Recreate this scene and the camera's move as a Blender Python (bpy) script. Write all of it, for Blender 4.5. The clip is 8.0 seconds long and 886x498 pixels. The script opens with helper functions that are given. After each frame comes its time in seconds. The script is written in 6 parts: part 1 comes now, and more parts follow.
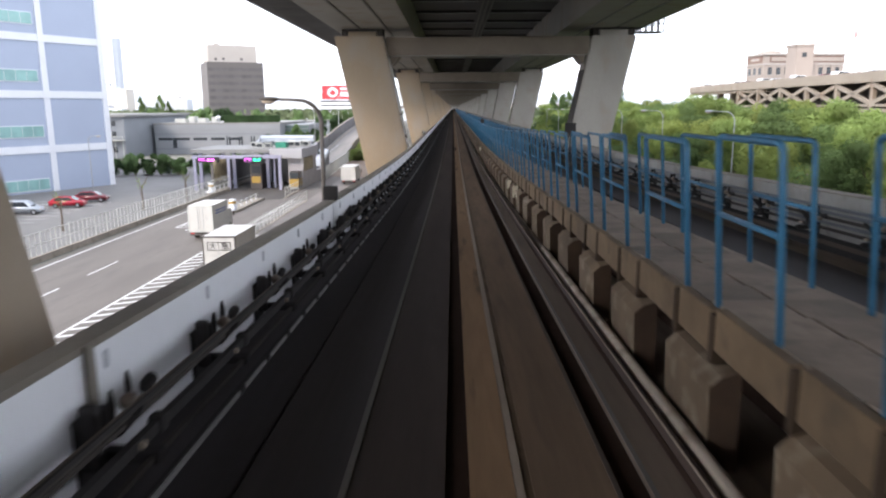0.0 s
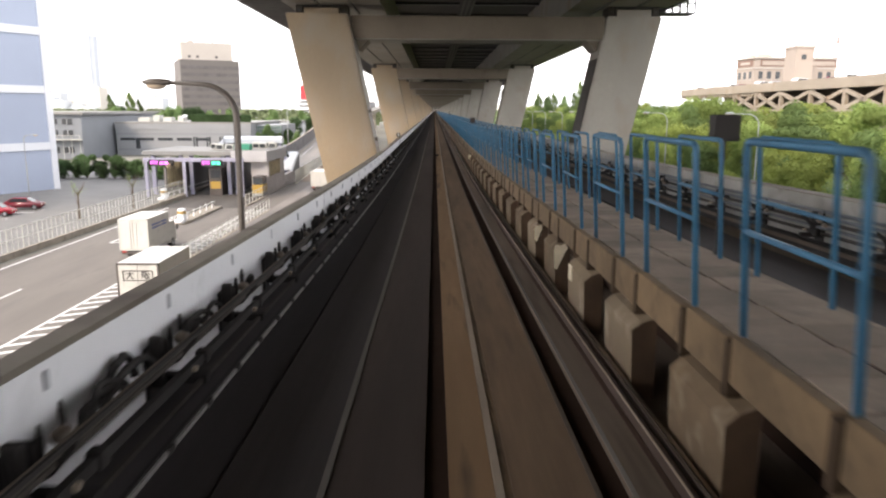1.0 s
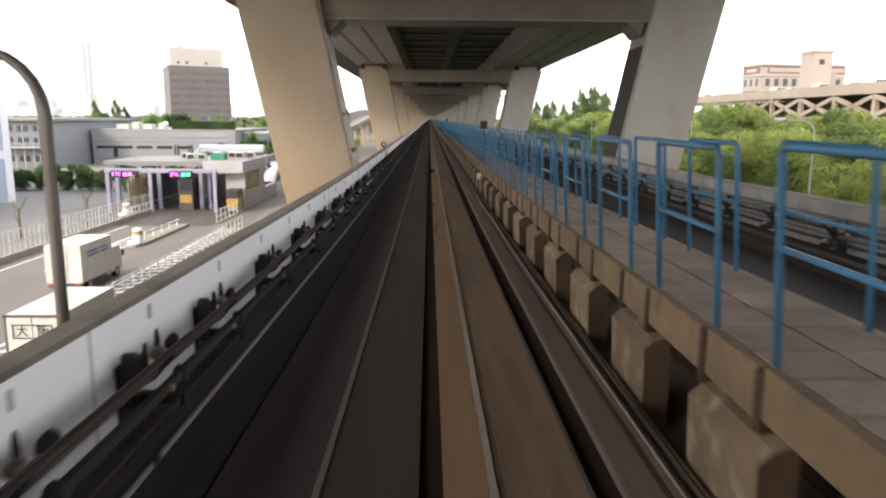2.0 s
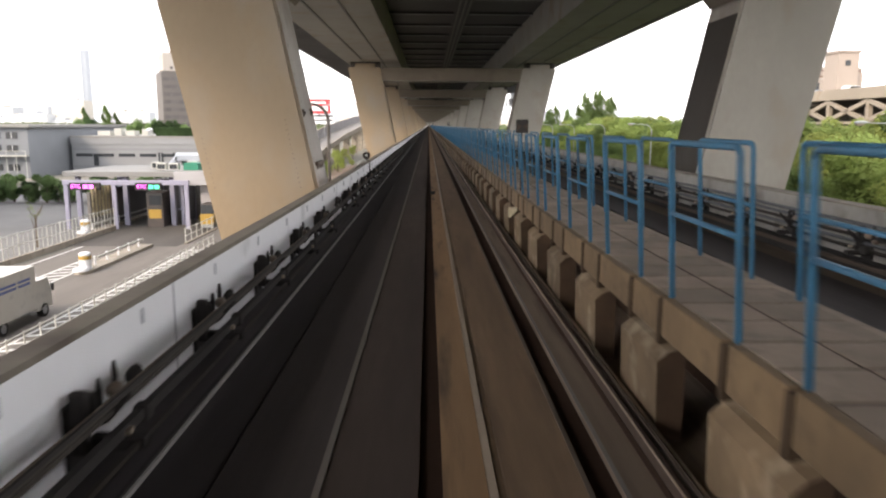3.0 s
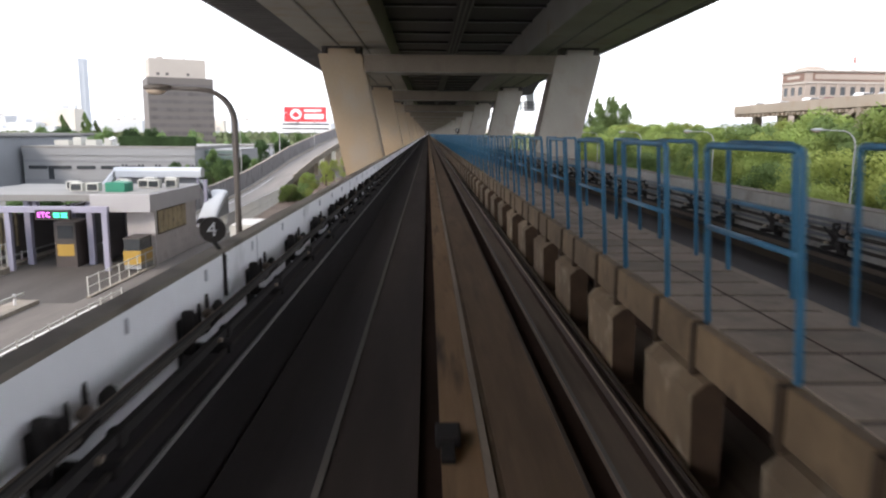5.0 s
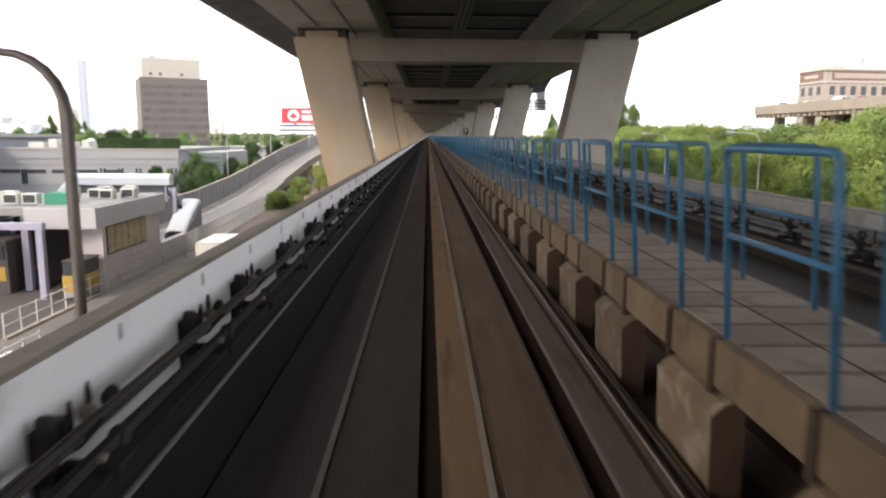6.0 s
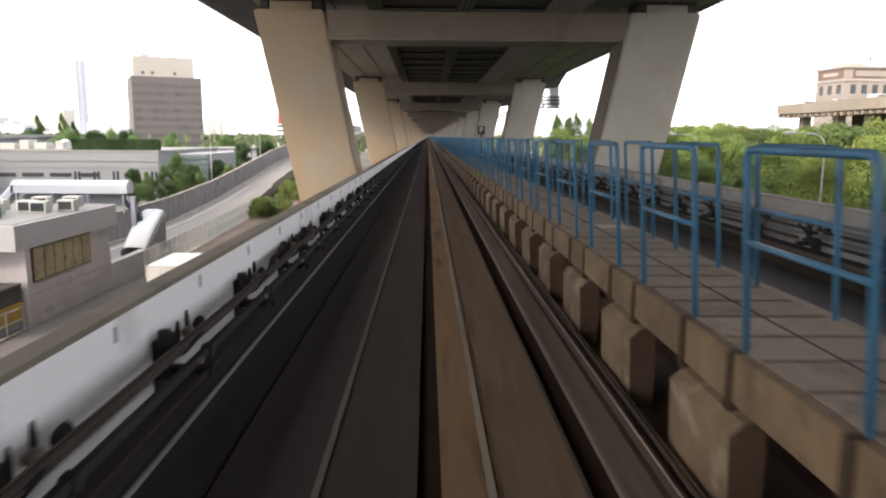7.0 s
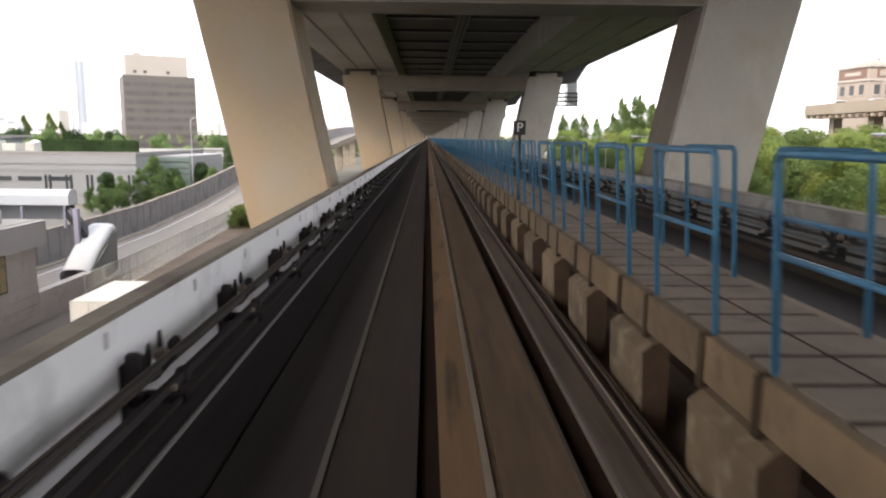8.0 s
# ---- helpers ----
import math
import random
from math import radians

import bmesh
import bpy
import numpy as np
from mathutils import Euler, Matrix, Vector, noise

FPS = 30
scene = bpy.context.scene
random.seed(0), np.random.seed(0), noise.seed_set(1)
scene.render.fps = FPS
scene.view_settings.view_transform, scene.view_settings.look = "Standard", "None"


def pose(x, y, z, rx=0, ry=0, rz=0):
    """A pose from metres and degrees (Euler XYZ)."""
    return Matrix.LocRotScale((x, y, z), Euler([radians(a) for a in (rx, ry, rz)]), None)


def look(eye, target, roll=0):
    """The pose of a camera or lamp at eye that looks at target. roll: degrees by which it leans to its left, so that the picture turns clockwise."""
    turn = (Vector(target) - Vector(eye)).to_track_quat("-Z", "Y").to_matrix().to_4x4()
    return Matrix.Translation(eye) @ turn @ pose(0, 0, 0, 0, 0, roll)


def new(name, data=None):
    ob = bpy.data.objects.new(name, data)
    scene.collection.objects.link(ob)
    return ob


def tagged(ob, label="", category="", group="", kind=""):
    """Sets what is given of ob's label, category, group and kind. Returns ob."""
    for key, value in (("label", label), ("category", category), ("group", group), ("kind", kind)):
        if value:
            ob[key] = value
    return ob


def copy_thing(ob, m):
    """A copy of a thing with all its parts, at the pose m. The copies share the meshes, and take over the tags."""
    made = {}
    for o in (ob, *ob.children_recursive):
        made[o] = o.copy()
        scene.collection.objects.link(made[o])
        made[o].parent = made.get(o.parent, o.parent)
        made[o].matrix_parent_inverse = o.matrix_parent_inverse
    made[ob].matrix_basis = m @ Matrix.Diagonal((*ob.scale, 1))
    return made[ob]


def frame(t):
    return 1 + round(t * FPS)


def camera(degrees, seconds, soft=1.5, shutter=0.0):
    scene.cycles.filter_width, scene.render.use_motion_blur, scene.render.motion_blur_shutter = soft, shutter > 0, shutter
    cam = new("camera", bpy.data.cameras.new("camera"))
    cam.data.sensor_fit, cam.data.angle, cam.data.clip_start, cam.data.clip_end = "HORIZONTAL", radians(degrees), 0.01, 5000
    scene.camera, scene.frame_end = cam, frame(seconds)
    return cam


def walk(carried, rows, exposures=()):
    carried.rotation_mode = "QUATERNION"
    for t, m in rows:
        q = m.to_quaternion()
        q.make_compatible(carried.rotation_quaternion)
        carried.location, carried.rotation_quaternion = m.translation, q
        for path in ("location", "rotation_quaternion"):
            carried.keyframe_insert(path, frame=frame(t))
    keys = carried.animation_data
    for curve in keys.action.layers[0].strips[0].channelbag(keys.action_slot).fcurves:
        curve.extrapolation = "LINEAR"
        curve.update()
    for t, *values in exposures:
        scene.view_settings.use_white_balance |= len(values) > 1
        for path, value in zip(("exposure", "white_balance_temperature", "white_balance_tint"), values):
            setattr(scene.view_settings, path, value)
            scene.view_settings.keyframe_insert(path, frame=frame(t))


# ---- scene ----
# The camera rides the left track of an elevated guideway at a steady ten metres a second.
cam = camera(63.8, 8.0, soft=2.2, shutter=0.2)
EYE, TILT, TURN = 2.25, -11.1, 0.82


def track_z(y):
    """Height of the running surface: a falling grade that flattens out."""
    if y >= 46:
        return 0.0
    if y >= 7:
        return 0.0332 / 78 * (46 - y) ** 2
    return 0.0332 * 19.5 + 0.0332 * (7 - y)


# seconds, metres along the track, yaw, pitch, roll
ROWS = [
    (0.0, -0.27, -0.03, -0.12, 0.35),
    (0.5, 4.92, -0.89, -0.1, 0.05),
    (1.0, 10.0, -1.5, 0.07, -0.27),
    (1.5, 15.09, -1.83, 0.42, -0.5),
    (3.0, 30.09, -1.985, 1.23, -0.32),
    (3.5, 35.09, -1.99, 1.49, -0.32),
    (4.0, 40.08, -2.03, 1.65, -0.4),
    (4.5, 45.07, -2.03, 1.815, -0.31),
    (6.0, 60.02, -2.03, 2.05, -0.33),
    (6.5, 64.96, -2.045, 2.13, -0.39),
    (7.0, 69.94, -2.065, 2.11, -0.36),
    (7.5, 74.945, -2.085, 2.1, -0.4),
    (8.0, 79.94, -2.06, 2.23, -0.52),
]
# seconds, stops, kelvin, tint
EXPOSURES = [(0.0, 1.95, 6050, 13), (0.5, 2.06, 6550, 13), (1.0, 2.15, 6750, 13), (1.5, 2.15, 6780, 13), (3.0, 2.04, 6850, 13), (3.5, 1.96, 6780, 13), (4.0, 1.81, 6530, 13), (4.5, 1.66, 6130, 13), (5.8, 1.99, 6680, 13), (8.0, 2.01, 6740, 13)]
walk(cam, [(t, pose(0, y, track_z(y) + EYE, 90 + TILT + pitch, roll, TURN + yaw)) for t, y, yaw, pitch, roll in ROWS], exposures=EXPOSURES)

# ---- light: a bright, hazy, white sky with a weak wide sun ----
SUN_EL, SUN_AZ = 35.0, 226.0
world = bpy.data.worlds.new("world")
scene.world = world
world.use_nodes = True
wt = world.node_tree
sky = wt.nodes.new("ShaderNodeTexSky")
sky.sky_type = "NISHITA"
sky.sun_disc = False
sky.sun_elevation, sky.sun_rotation = radians(SUN_EL), radians(SUN_AZ)
sky.air_density, sky.dust_density, sky.ozone_density = 1.0, 1.5, 1.0
pale = wt.nodes.new("ShaderNodeHueSaturation")
pale.inputs["Saturation"].default_value = 0.25
wt.links.new(sky.outputs["Color"], pale.inputs["Color"])
haze = wt.nodes.new("ShaderNodeMix")
haze.data_type = "RGBA"
haze.inputs[0].default_value = 0.55
haze.inputs[7].default_value = (5.2, 5.35, 5.6, 1)
wt.links.new(pale.outputs["Color"], haze.inputs[6])
wt.links.new(haze.outputs[2], wt.nodes["Background"].inputs["Color"])
wt.nodes["Background"].inputs["Strength"].default_value = 0.15
sun_data = bpy.data.lights.new("sun", "SUN")
sun_data.energy, sun_data.angle, sun_data.color = 0.85, radians(14), (1.0, 0.84, 0.64)
sun = new("sun", sun_data)
a, e = radians(SUN_AZ), radians(SUN_EL)
sun.matrix_world = look(Vector((math.sin(a) * math.cos(e), math.cos(a) * math.cos(e), math.sin(e))) * 300, (0, 0, 0))


# ---- materials ----
def material(name, colour, rough=0.8, metal=0.0, vary=0.25, fine=6.0, coarse=0.35, bump=0.2, stain=None, stain_amount=0.0,
             streak=(1, 1, 1), rand=0.0, spec=0.4, deep=0.84):
    """Two scales of noise over a base colour, with fine relief; stain adds shaped marks of a second colour."""
    colour = tuple(c * deep for c in colour)
    stain = tuple(c * deep for c in stain) if stain else None
    m = bpy.data.materials.new(name)
    m.use_nodes = True
    t = m.node_tree
    b = t.nodes["Principled BSDF"]
    b.inputs["Roughness"].default_value, b.inputs["Metallic"].default_value = rough, metal
    b.inputs["Specular IOR Level"].default_value = spec
    geo = t.nodes.new("ShaderNodeNewGeometry")
    mp = t.nodes.new("ShaderNodeMapping")
    mp.inputs["Scale"].default_value = streak
    t.links.new(geo.outputs["Position"], mp.inputs["Vector"])

    def noise_node(scale, detail):
        n = t.nodes.new("ShaderNodeTexNoise")
        n.inputs["Scale"].default_value, n.inputs["Detail"].default_value = scale, detail
        t.links.new(mp.outputs["Vector"], n.inputs["Vector"])
        return n

    def blend(fac, c1, c2):
        mx = t.nodes.new("ShaderNodeMix")
        mx.data_type = "RGBA"
        for s, v in ((0, fac), (6, c1), (7, c2)):
            if isinstance(v, bpy.types.NodeSocket):
                t.links.new(v, mx.inputs[s])
            else:
                mx.inputs[s].default_value = v if s == 0 else (*v, 1)
        return mx.outputs[2]

    def ramp(sock, lo, hi):
        r = t.nodes.new("ShaderNodeMapRange")
        r.inputs[1].default_value, r.inputs[2].default_value = lo, hi
        t.links.new(sock, r.inputs[0])
        return r.outputs[0]

    n1, n2 = noise_node(fine, 5), noise_node(coarse, 4)
    dark = tuple(c * (1 - vary) for c in colour)
    light = tuple(min(1, c * (1 + vary * 0.8)) for c in colour)
    col = blend(ramp(n2.outputs[0], 0.3, 0.7), dark, light)
    col = blend(ramp(n1.outputs[0], 0.35, 0.75), col, blend(0.5, col, dark))
    if stain:
        n3 = noise_node(coarse * 2.7, 6)
        f = ramp(n3.outputs[0], 0.62 - 0.25 * stain_amount, 0.8 - 0.2 * stain_amount)
        col = blend(f, col, stain)
    if rand:
        info = t.nodes.new("ShaderNodeObjectInfo")
        hv = t.nodes.new("ShaderNodeHueSaturation")
        t.links.new(ramp(info.outputs["Random"], 0, 1), hv.inputs["Value"])
        hv.inputs["Value"].default_value = 1
        mr = hv.inputs["Value"].links[0].from_node
        mr.inputs[3].default_value, mr.inputs[4].default_value = 1 - rand, 1 + rand
        t.links.new(col, hv.inputs["Color"])
        col = hv.outputs[0]
    t.links.new(col, b.inputs["Base Color"])
    if bump:
        bp = t.nodes.new("ShaderNodeBump")
        bp.inputs["Strength"].default_value, bp.inputs["Distance"].default_value = bump, 0.02
        t.links.new(n1.outputs[0], bp.inputs["Height"])
        t.links.new(bp.outputs[0], b.inputs["Normal"])
    return m


def glow(name, colour, strength):
    m = bpy.data.materials.new(name)
    m.use_nodes = True
    b = m.node_tree.nodes["Principled BSDF"]
    b.inputs["Base Color"].default_value = (*colour, 1)
    b.inputs["Emission Color"].default_value = (*colour, 1)
    b.inputs["Emission Strength"].default_value = strength
    return m


CONCRETE = material("concrete", (0.34, 0.30, 0.25), stain=(0.2, 0.17, 0.13), stain_amount=0.3, coarse=0.5)
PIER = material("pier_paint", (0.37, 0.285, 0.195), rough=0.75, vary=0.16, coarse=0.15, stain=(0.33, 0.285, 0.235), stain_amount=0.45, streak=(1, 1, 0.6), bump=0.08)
# Darker than the leg paint: the shade under the deck is in it.
BEAM = material("crossbeam_shaded_paint", (0.21, 0.176, 0.14), rough=0.75, vary=0.15, coarse=0.25, stain=(0.17, 0.14, 0.11), stain_amount=0.3, bump=0.08)
PIER_INNER = material("pier_inner_lit", (0.62, 0.575, 0.53), rough=0.75, vary=0.16, coarse=0.3, stain=(0.46, 0.40, 0.34), stain_amount=0.4, streak=(1, 1, 0.6), bump=0.08)
# Leg paint greyed for the right side, which lacks the warm sunlight.
PIER_GREY = material("pier_paint_unsunned", (0.43, 0.398, 0.358), rough=0.75, vary=0.16, coarse=0.3, stain=(0.36, 0.31, 0.26), stain_amount=0.4, streak=(1, 1, 0.6), bump=0.08)
DARK_COAT = material("dark_coat", (0.065, 0.054, 0.045), rough=0.8, vary=0.3, coarse=0.3, streak=(1, 1, 0.3))
BROWN_COAT = material("brown_coat", (0.17, 0.135, 0.105), rough=0.8, vary=0.25, coarse=0.3, streak=(1, 1, 0.3))
GIRDER = material("girder_paint", (0.295, 0.283, 0.255), rough=0.7, vary=0.15, coarse=0.2, stain=(0.25, 0.2, 0.15), stain_amount=0.3, bump=0.08)
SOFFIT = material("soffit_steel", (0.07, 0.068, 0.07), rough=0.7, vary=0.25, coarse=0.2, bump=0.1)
CROSS = material("cross_rib_lit", (0.36, 0.37, 0.385), rough=0.6, vary=0.3, coarse=0.6)
RIB = material("rib_steel", (0.16, 0.155, 0.15), rough=0.7, vary=0.2)
PAD = material("running_pad", (0.255, 0.17, 0.105), rough=0.85, vary=0.26, streak=(3, 0.25, 1), fine=5, coarse=0.6, stain=(0.17, 0.115, 0.075), stain_amount=0.35)
# Darker pad and slab colours hold the left side's dirt and its shade.
PAD_DARK = material("running_pad_dark", (0.07, 0.058, 0.056), rough=0.8, vary=0.2, streak=(3, 0.15, 1), fine=5, coarse=0.6)
SLAB = material("track_slab", (0.40, 0.25, 0.135), rough=0.9, vary=0.25, streak=(2, 0.2, 1), coarse=0.7, stain=(0.07, 0.055, 0.045), stain_amount=0.3)
SLAB_DARK = material("track_slab_dark", (0.092, 0.068, 0.056), rough=0.9, vary=0.25, streak=(2, 0.2, 1), coarse=0.7)
SIDE_BLACK = material("side_slab_black", (0.06, 0.05, 0.05), rough=0.85, vary=0.3, streak=(2, 0.2, 1), coarse=0.7)
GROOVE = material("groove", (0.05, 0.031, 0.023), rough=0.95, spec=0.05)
SIDE = material("side_slab", (0.215, 0.16, 0.115), rough=0.9, vary=0.3, streak=(2, 0.15, 1), coarse=0.8, stain=(0.11, 0.08, 0.055), stain_amount=0.35)
EDGE_DULL = material("worn_edge_dull", (0.15, 0.12, 0.095), rough=0.85, spec=0.15, vary=0.25, streak=(1, 0.2, 1))
EDGE_WORN = material("worn_edge_grey", (0.25, 0.225, 0.2), rough=0.8, vary=0.2, streak=(1, 0.2, 1), spec=0.2)
EDGE = material("worn_edge", (0.50, 0.41, 0.32), rough=0.75, spec=0.2, vary=0.2)
PIPE = material("stained_pipe", (0.47, 0.39, 0.3), rough=0.75, spec=0.2, vary=0.25, coarse=1.2, stain=(0.2, 0.15, 0.1), stain_amount=0.45)
PARAPET = material("parapet_white", (0.9, 0.895, 0.91), rough=0.75, vary=0.04, coarse=0.4, stain=(0.6, 0.6, 0.6), stain_amount=0.1, bump=0.1, deep=1.0)
COPING = material("coping", (0.27, 0.235, 0.19), rough=0.9, vary=0.2, stain=(0.15, 0.12, 0.1), stain_amount=0.4)
BLACK = material("black_fitting", (0.058, 0.053, 0.051), spec=0.15, rough=0.85, vary=0.2)
GUIDE = material("polished_rail", (0.34, 0.32, 0.3), rough=0.5, vary=0.2, streak=(1, 0.1, 1))
RUST = material("rusty_rail", (0.09, 0.06, 0.045), rough=0.75, metal=0.2, vary=0.3)
BLUE = material("blue_paint", (0.05, 0.165, 0.275), rough=0.5, vary=0.18, coarse=1.2, stain=(0.04, 0.09, 0.14), stain_amount=0.2, bump=0.05)
WALK = material("walkway_slab", (0.285, 0.218, 0.165), rough=0.9, vary=0.25, coarse=1.6, fine=14, rand=0.18, stain=(0.19, 0.15, 0.115), stain_amount=0.35)
PANEL = material("edge_panel", (0.165, 0.108, 0.058), rough=0.85, vary=0.3, coarse=1.6, stain=(0.095, 0.064, 0.036), stain_amount=0.35, rand=0.16)
BLOCK = material("bracket_block", (0.185, 0.125, 0.072), rough=0.85, vary=0.3, coarse=1.6, stain=(0.31, 0.24, 0.165), stain_amount=0.35, rand=0.22)
ASPHALT = material("asphalt", (0.165, 0.148, 0.134), rough=0.9, vary=0.14, coarse=0.3, stain=(0.138, 0.125, 0.114), stain_amount=0.25, streak=(1.6, 0.25, 1))
PAINT = material("road_paint", (0.72, 0.72, 0.70), rough=0.8, vary=0.1)
GROUND = material("ground", (0.20, 0.19, 0.16), rough=0.95, vary=0.3, coarse=0.02, fine=0.4)
WALLBLUE = material("warehouse_cladding", (0.40, 0.45, 0.56), rough=0.7, vary=0.05, coarse=0.1, bump=0.05)
WHITE = material("white_paint", (0.78, 0.79, 0.82), rough=0.6, vary=0.05, bump=0.05)
GREENGLASS = material("green_glass", (0.30, 0.50, 0.47), rough=0.25, vary=0.2, coarse=0.5)
OFFICE = material("office_tile", (0.145, 0.13, 0.122), rough=0.7, vary=0.1, coarse=0.05)
OFFICE_BAND = material("office_band", (0.108, 0.098, 0.096), rough=0.5, vary=0.25, coarse=0.2)
PENTHOUSE = material("penthouse", (0.45, 0.41, 0.37), rough=0.8, vary=0.06, coarse=0.1)
GREYWALL = material("grey_wall", (0.29, 0.297, 0.31), rough=0.8, vary=0.08, coarse=0.08)
ROOFGREY = material("roof_grey", (0.27, 0.265, 0.255), rough=0.8, vary=0.12, coarse=0.2)
DARKGLASS = material("dark_glass", (0.05, 0.055, 0.06), rough=0.15, vary=0.2)
# Paled so that the colour itself carries the distance haze.
HAZE = material("hazed_glass", (0.50, 0.53, 0.575), rough=0.6, vary=0.04, coarse=0.02)
TAN = material("tan_wall", (0.36, 0.305, 0.265), rough=0.8, vary=0.1, coarse=0.08)
LEAF = material("leaves", (0.255, 0.335, 0.105), spec=0.1, rough=0.9, vary=0.45, fine=1.2, coarse=0.12, bump=0, rand=0.25)
LEAF_DARK = material("leaves_dark", (0.17, 0.24, 0.09), spec=0.1, rough=0.9, vary=0.45, fine=1.2, coarse=0.12, bump=0, rand=0.25)
BARK = material("bark", (0.13, 0.10, 0.075), rough=0.9)
RED = material("red_board", (0.62, 0.05, 0.06), rough=0.5, vary=0.05)


# ---- mesh helpers ----
def box(bm, x0, x1, y0, y1, z0, z1, bevel=0.0):
    vs = [bm.verts.new((x, y, z)) for z in (z0, z1) for x, y in ((x0, y0), (x1, y0), (x1, y1), (x0, y1))]
    fs = [bm.faces.new([vs[i] for i in q]) for q in ((3, 2, 1, 0), (4, 5, 6, 7), (0, 1, 5, 4), (1, 2, 6, 5), (2, 3, 7, 6), (3, 0, 4, 7))]
    if bevel:
        bmesh.ops.bevel(bm, geom=list({e for f in fs for e in f.edges}), offset=bevel, segments=2, affect="EDGES", profile=0.6)
    return bm


def prism(bm, ring0, ring1):
    """Closed solid between two rings of points with equal counts."""
    a = [bm.verts.new(p) for p in ring0]
    b = [bm.verts.new(p) for p in ring1]
    n = len(a)
    bm.faces.new(a[::-1])
    bm.faces.new(b)
    for i in range(n):
        bm.faces.new((a[i], a[(i + 1) % n], b[(i + 1) % n], b[i]))
    return bm


def tube(bm, pts, r, sides=8, caps=True):
    """A round bar through points; r one radius or one a point."""
    pts = [Vector(p) for p in pts]
    rs = r if isinstance(r, (list, tuple)) else [r] * len(pts)
    rings = []
    for i, p in enumerate(pts):
        d = (pts[min(i + 1, len(pts) - 1)] - pts[max(i - 1, 0)]).normalized()
        q = d.to_track_quat("Z", "Y")
        rings.append([bm.verts.new(p + q @ Vector((math.cos(k * math.tau / sides), math.sin(k * math.tau / sides), 0)) * rs[i]) for k in range(sides)])
    for r0, r1 in zip(rings, rings[1:]):
        for k in range(sides):
            bm.faces.new((r0[k], r0[(k + 1) % sides], r1[(k + 1) % sides], r1[k]))
    if caps:
        bm.faces.new(rings[0][::-1])
        bm.faces.new(rings[-1])
    return bm


def mesh_of(name, bm, mat, smooth=False):
    me = bpy.data.meshes.new(name)
    bmesh.ops.recalc_face_normals(bm, faces=bm.faces[:])
    bm.to_mesh(me)
    bm.free()
    for m in mat if isinstance(mat, (list, tuple)) else [mat]:
        me.materials.append(m)
    if smooth:
        for p in me.polygons:
            p.use_smooth = True
    return me


def thing(name, bm, mat, label="", category="", group="", kind="", smooth=False):
    ob = new(name, mesh_of(name, bm, mat, smooth) if bm else None)
    return tagged(ob, label, category, group, kind)


def part(name, bm, mat, parent, label="", smooth=False):
    ob = new(name, mesh_of(name, bm, mat, smooth))
    ob.parent = parent
    if label:
        ob["label"] = label
    return ob


def share(name, mesh, parent, m):
    ob = new(name, mesh)
    ob.parent = parent
    ob.matrix_basis = m
    return ob


START, END = -24.0, 1300.0
STATIONS = [START + 2 * k for k in range(36)] + [60.0, 100.0, 200.0, 400.0, 700.0, END]


def sweep(bm, section):
    """A closed (x, z) outline carried along the guideway."""
    rings = [[bm.verts.new((x, y, z + track_z(y))) for x, z in section] for y in STATIONS]
    n = len(section)
    for r0, r1 in zip(rings, rings[1:]):
        for k in range(n):
            bm.faces.new((r0[k], r0[(k + 1) % n], r1[(k + 1) % n], r1[k]))
    bm.faces.new(rings[0][::-1])
    bm.faces.new(rings[-1])
    return bm


def rect(x0, x1, z0, z1):
    return [(x0, z0), (x1, z0), (x1, z1), (x0, z1)]


def strip(name, x0, x1, z0, z1, mat, label, category):
    return thing(name, sweep(bmesh.new(), rect(x0, x1, z0, z1)), mat, label, category, kind="structure")


# ---- the setting: ground and guideway ----
GZ = -9.2
C = 2.5
ground = thing("ground", box(bmesh.new(), -2500, 2500, -600, 4000, GZ - 1, GZ), GROUND, "grey-brown open ground around the elevated railway", "ground", kind="structure")

strip("guideway_deck", -2.6, 7.6, -1.0, -0.06, CONCRETE, "concrete deck slab of the elevated guideway", "deck")
strip("track_bed", -2.3, 1.248, -0.06, -0.045, GROOVE, "dark bed between the running pads", "track bed")
TC = -0.14
strip("centre_slab_left", TC - 0.55, -0.06, -0.045, -0.012, SLAB_DARK, "dirty concrete strip between running pads, darkened for left-side shade", "track slab")
strip("centre_slab_right", 0.10, 0.39, -0.045, -0.012, SLAB, "brown concrete strip between running pads", "track slab")
strip("running_pad_left", TC - 1.25, TC - 0.59, -0.045, 0.0, PAD_DARK, "rubber-marked concrete running pad, darkened for left-side shade", "running pad")
strip("running_pad_right", 0.505, 1.02, -0.045, 0.0, PAD, "dark worn concrete running pad", "running pad")
strip("pad_edge_left", TC - 0.59, TC - 0.545, -0.045, 0.004, EDGE_WORN, "worn grey edge of the running pad", "pad edge")
strip("pad_edge_right", 0.397, 0.448, -0.045, 0.004, EDGE, "pale worn edge of the running pad", "pad edge")
strip("pad_joint_right", 0.45, 0.503, -0.045, -0.008, PANEL, "dark brown joint strip beside the running pad", "pad edge")
strip("pad_lip_right", 1.02, 1.055, -0.045, 0.006, EDGE_DULL, "dull worn lip of the running pad", "pad edge")
strip("side_slab_left", -2.3, TC - 1.27, -0.045, -0.02, SIDE_BLACK, "black side strip of the track", "track slab")
strip("side_slab_edge", 1.25, 1.285, 0.001, 0.006, EDGE_WORN, "pale worn edge of the side strip", "slab edge")
strip("side_slab_right", 1.25, 2.75, -0.06, 0.0, SIDE, "brown concrete side strip of the track", "track slab")

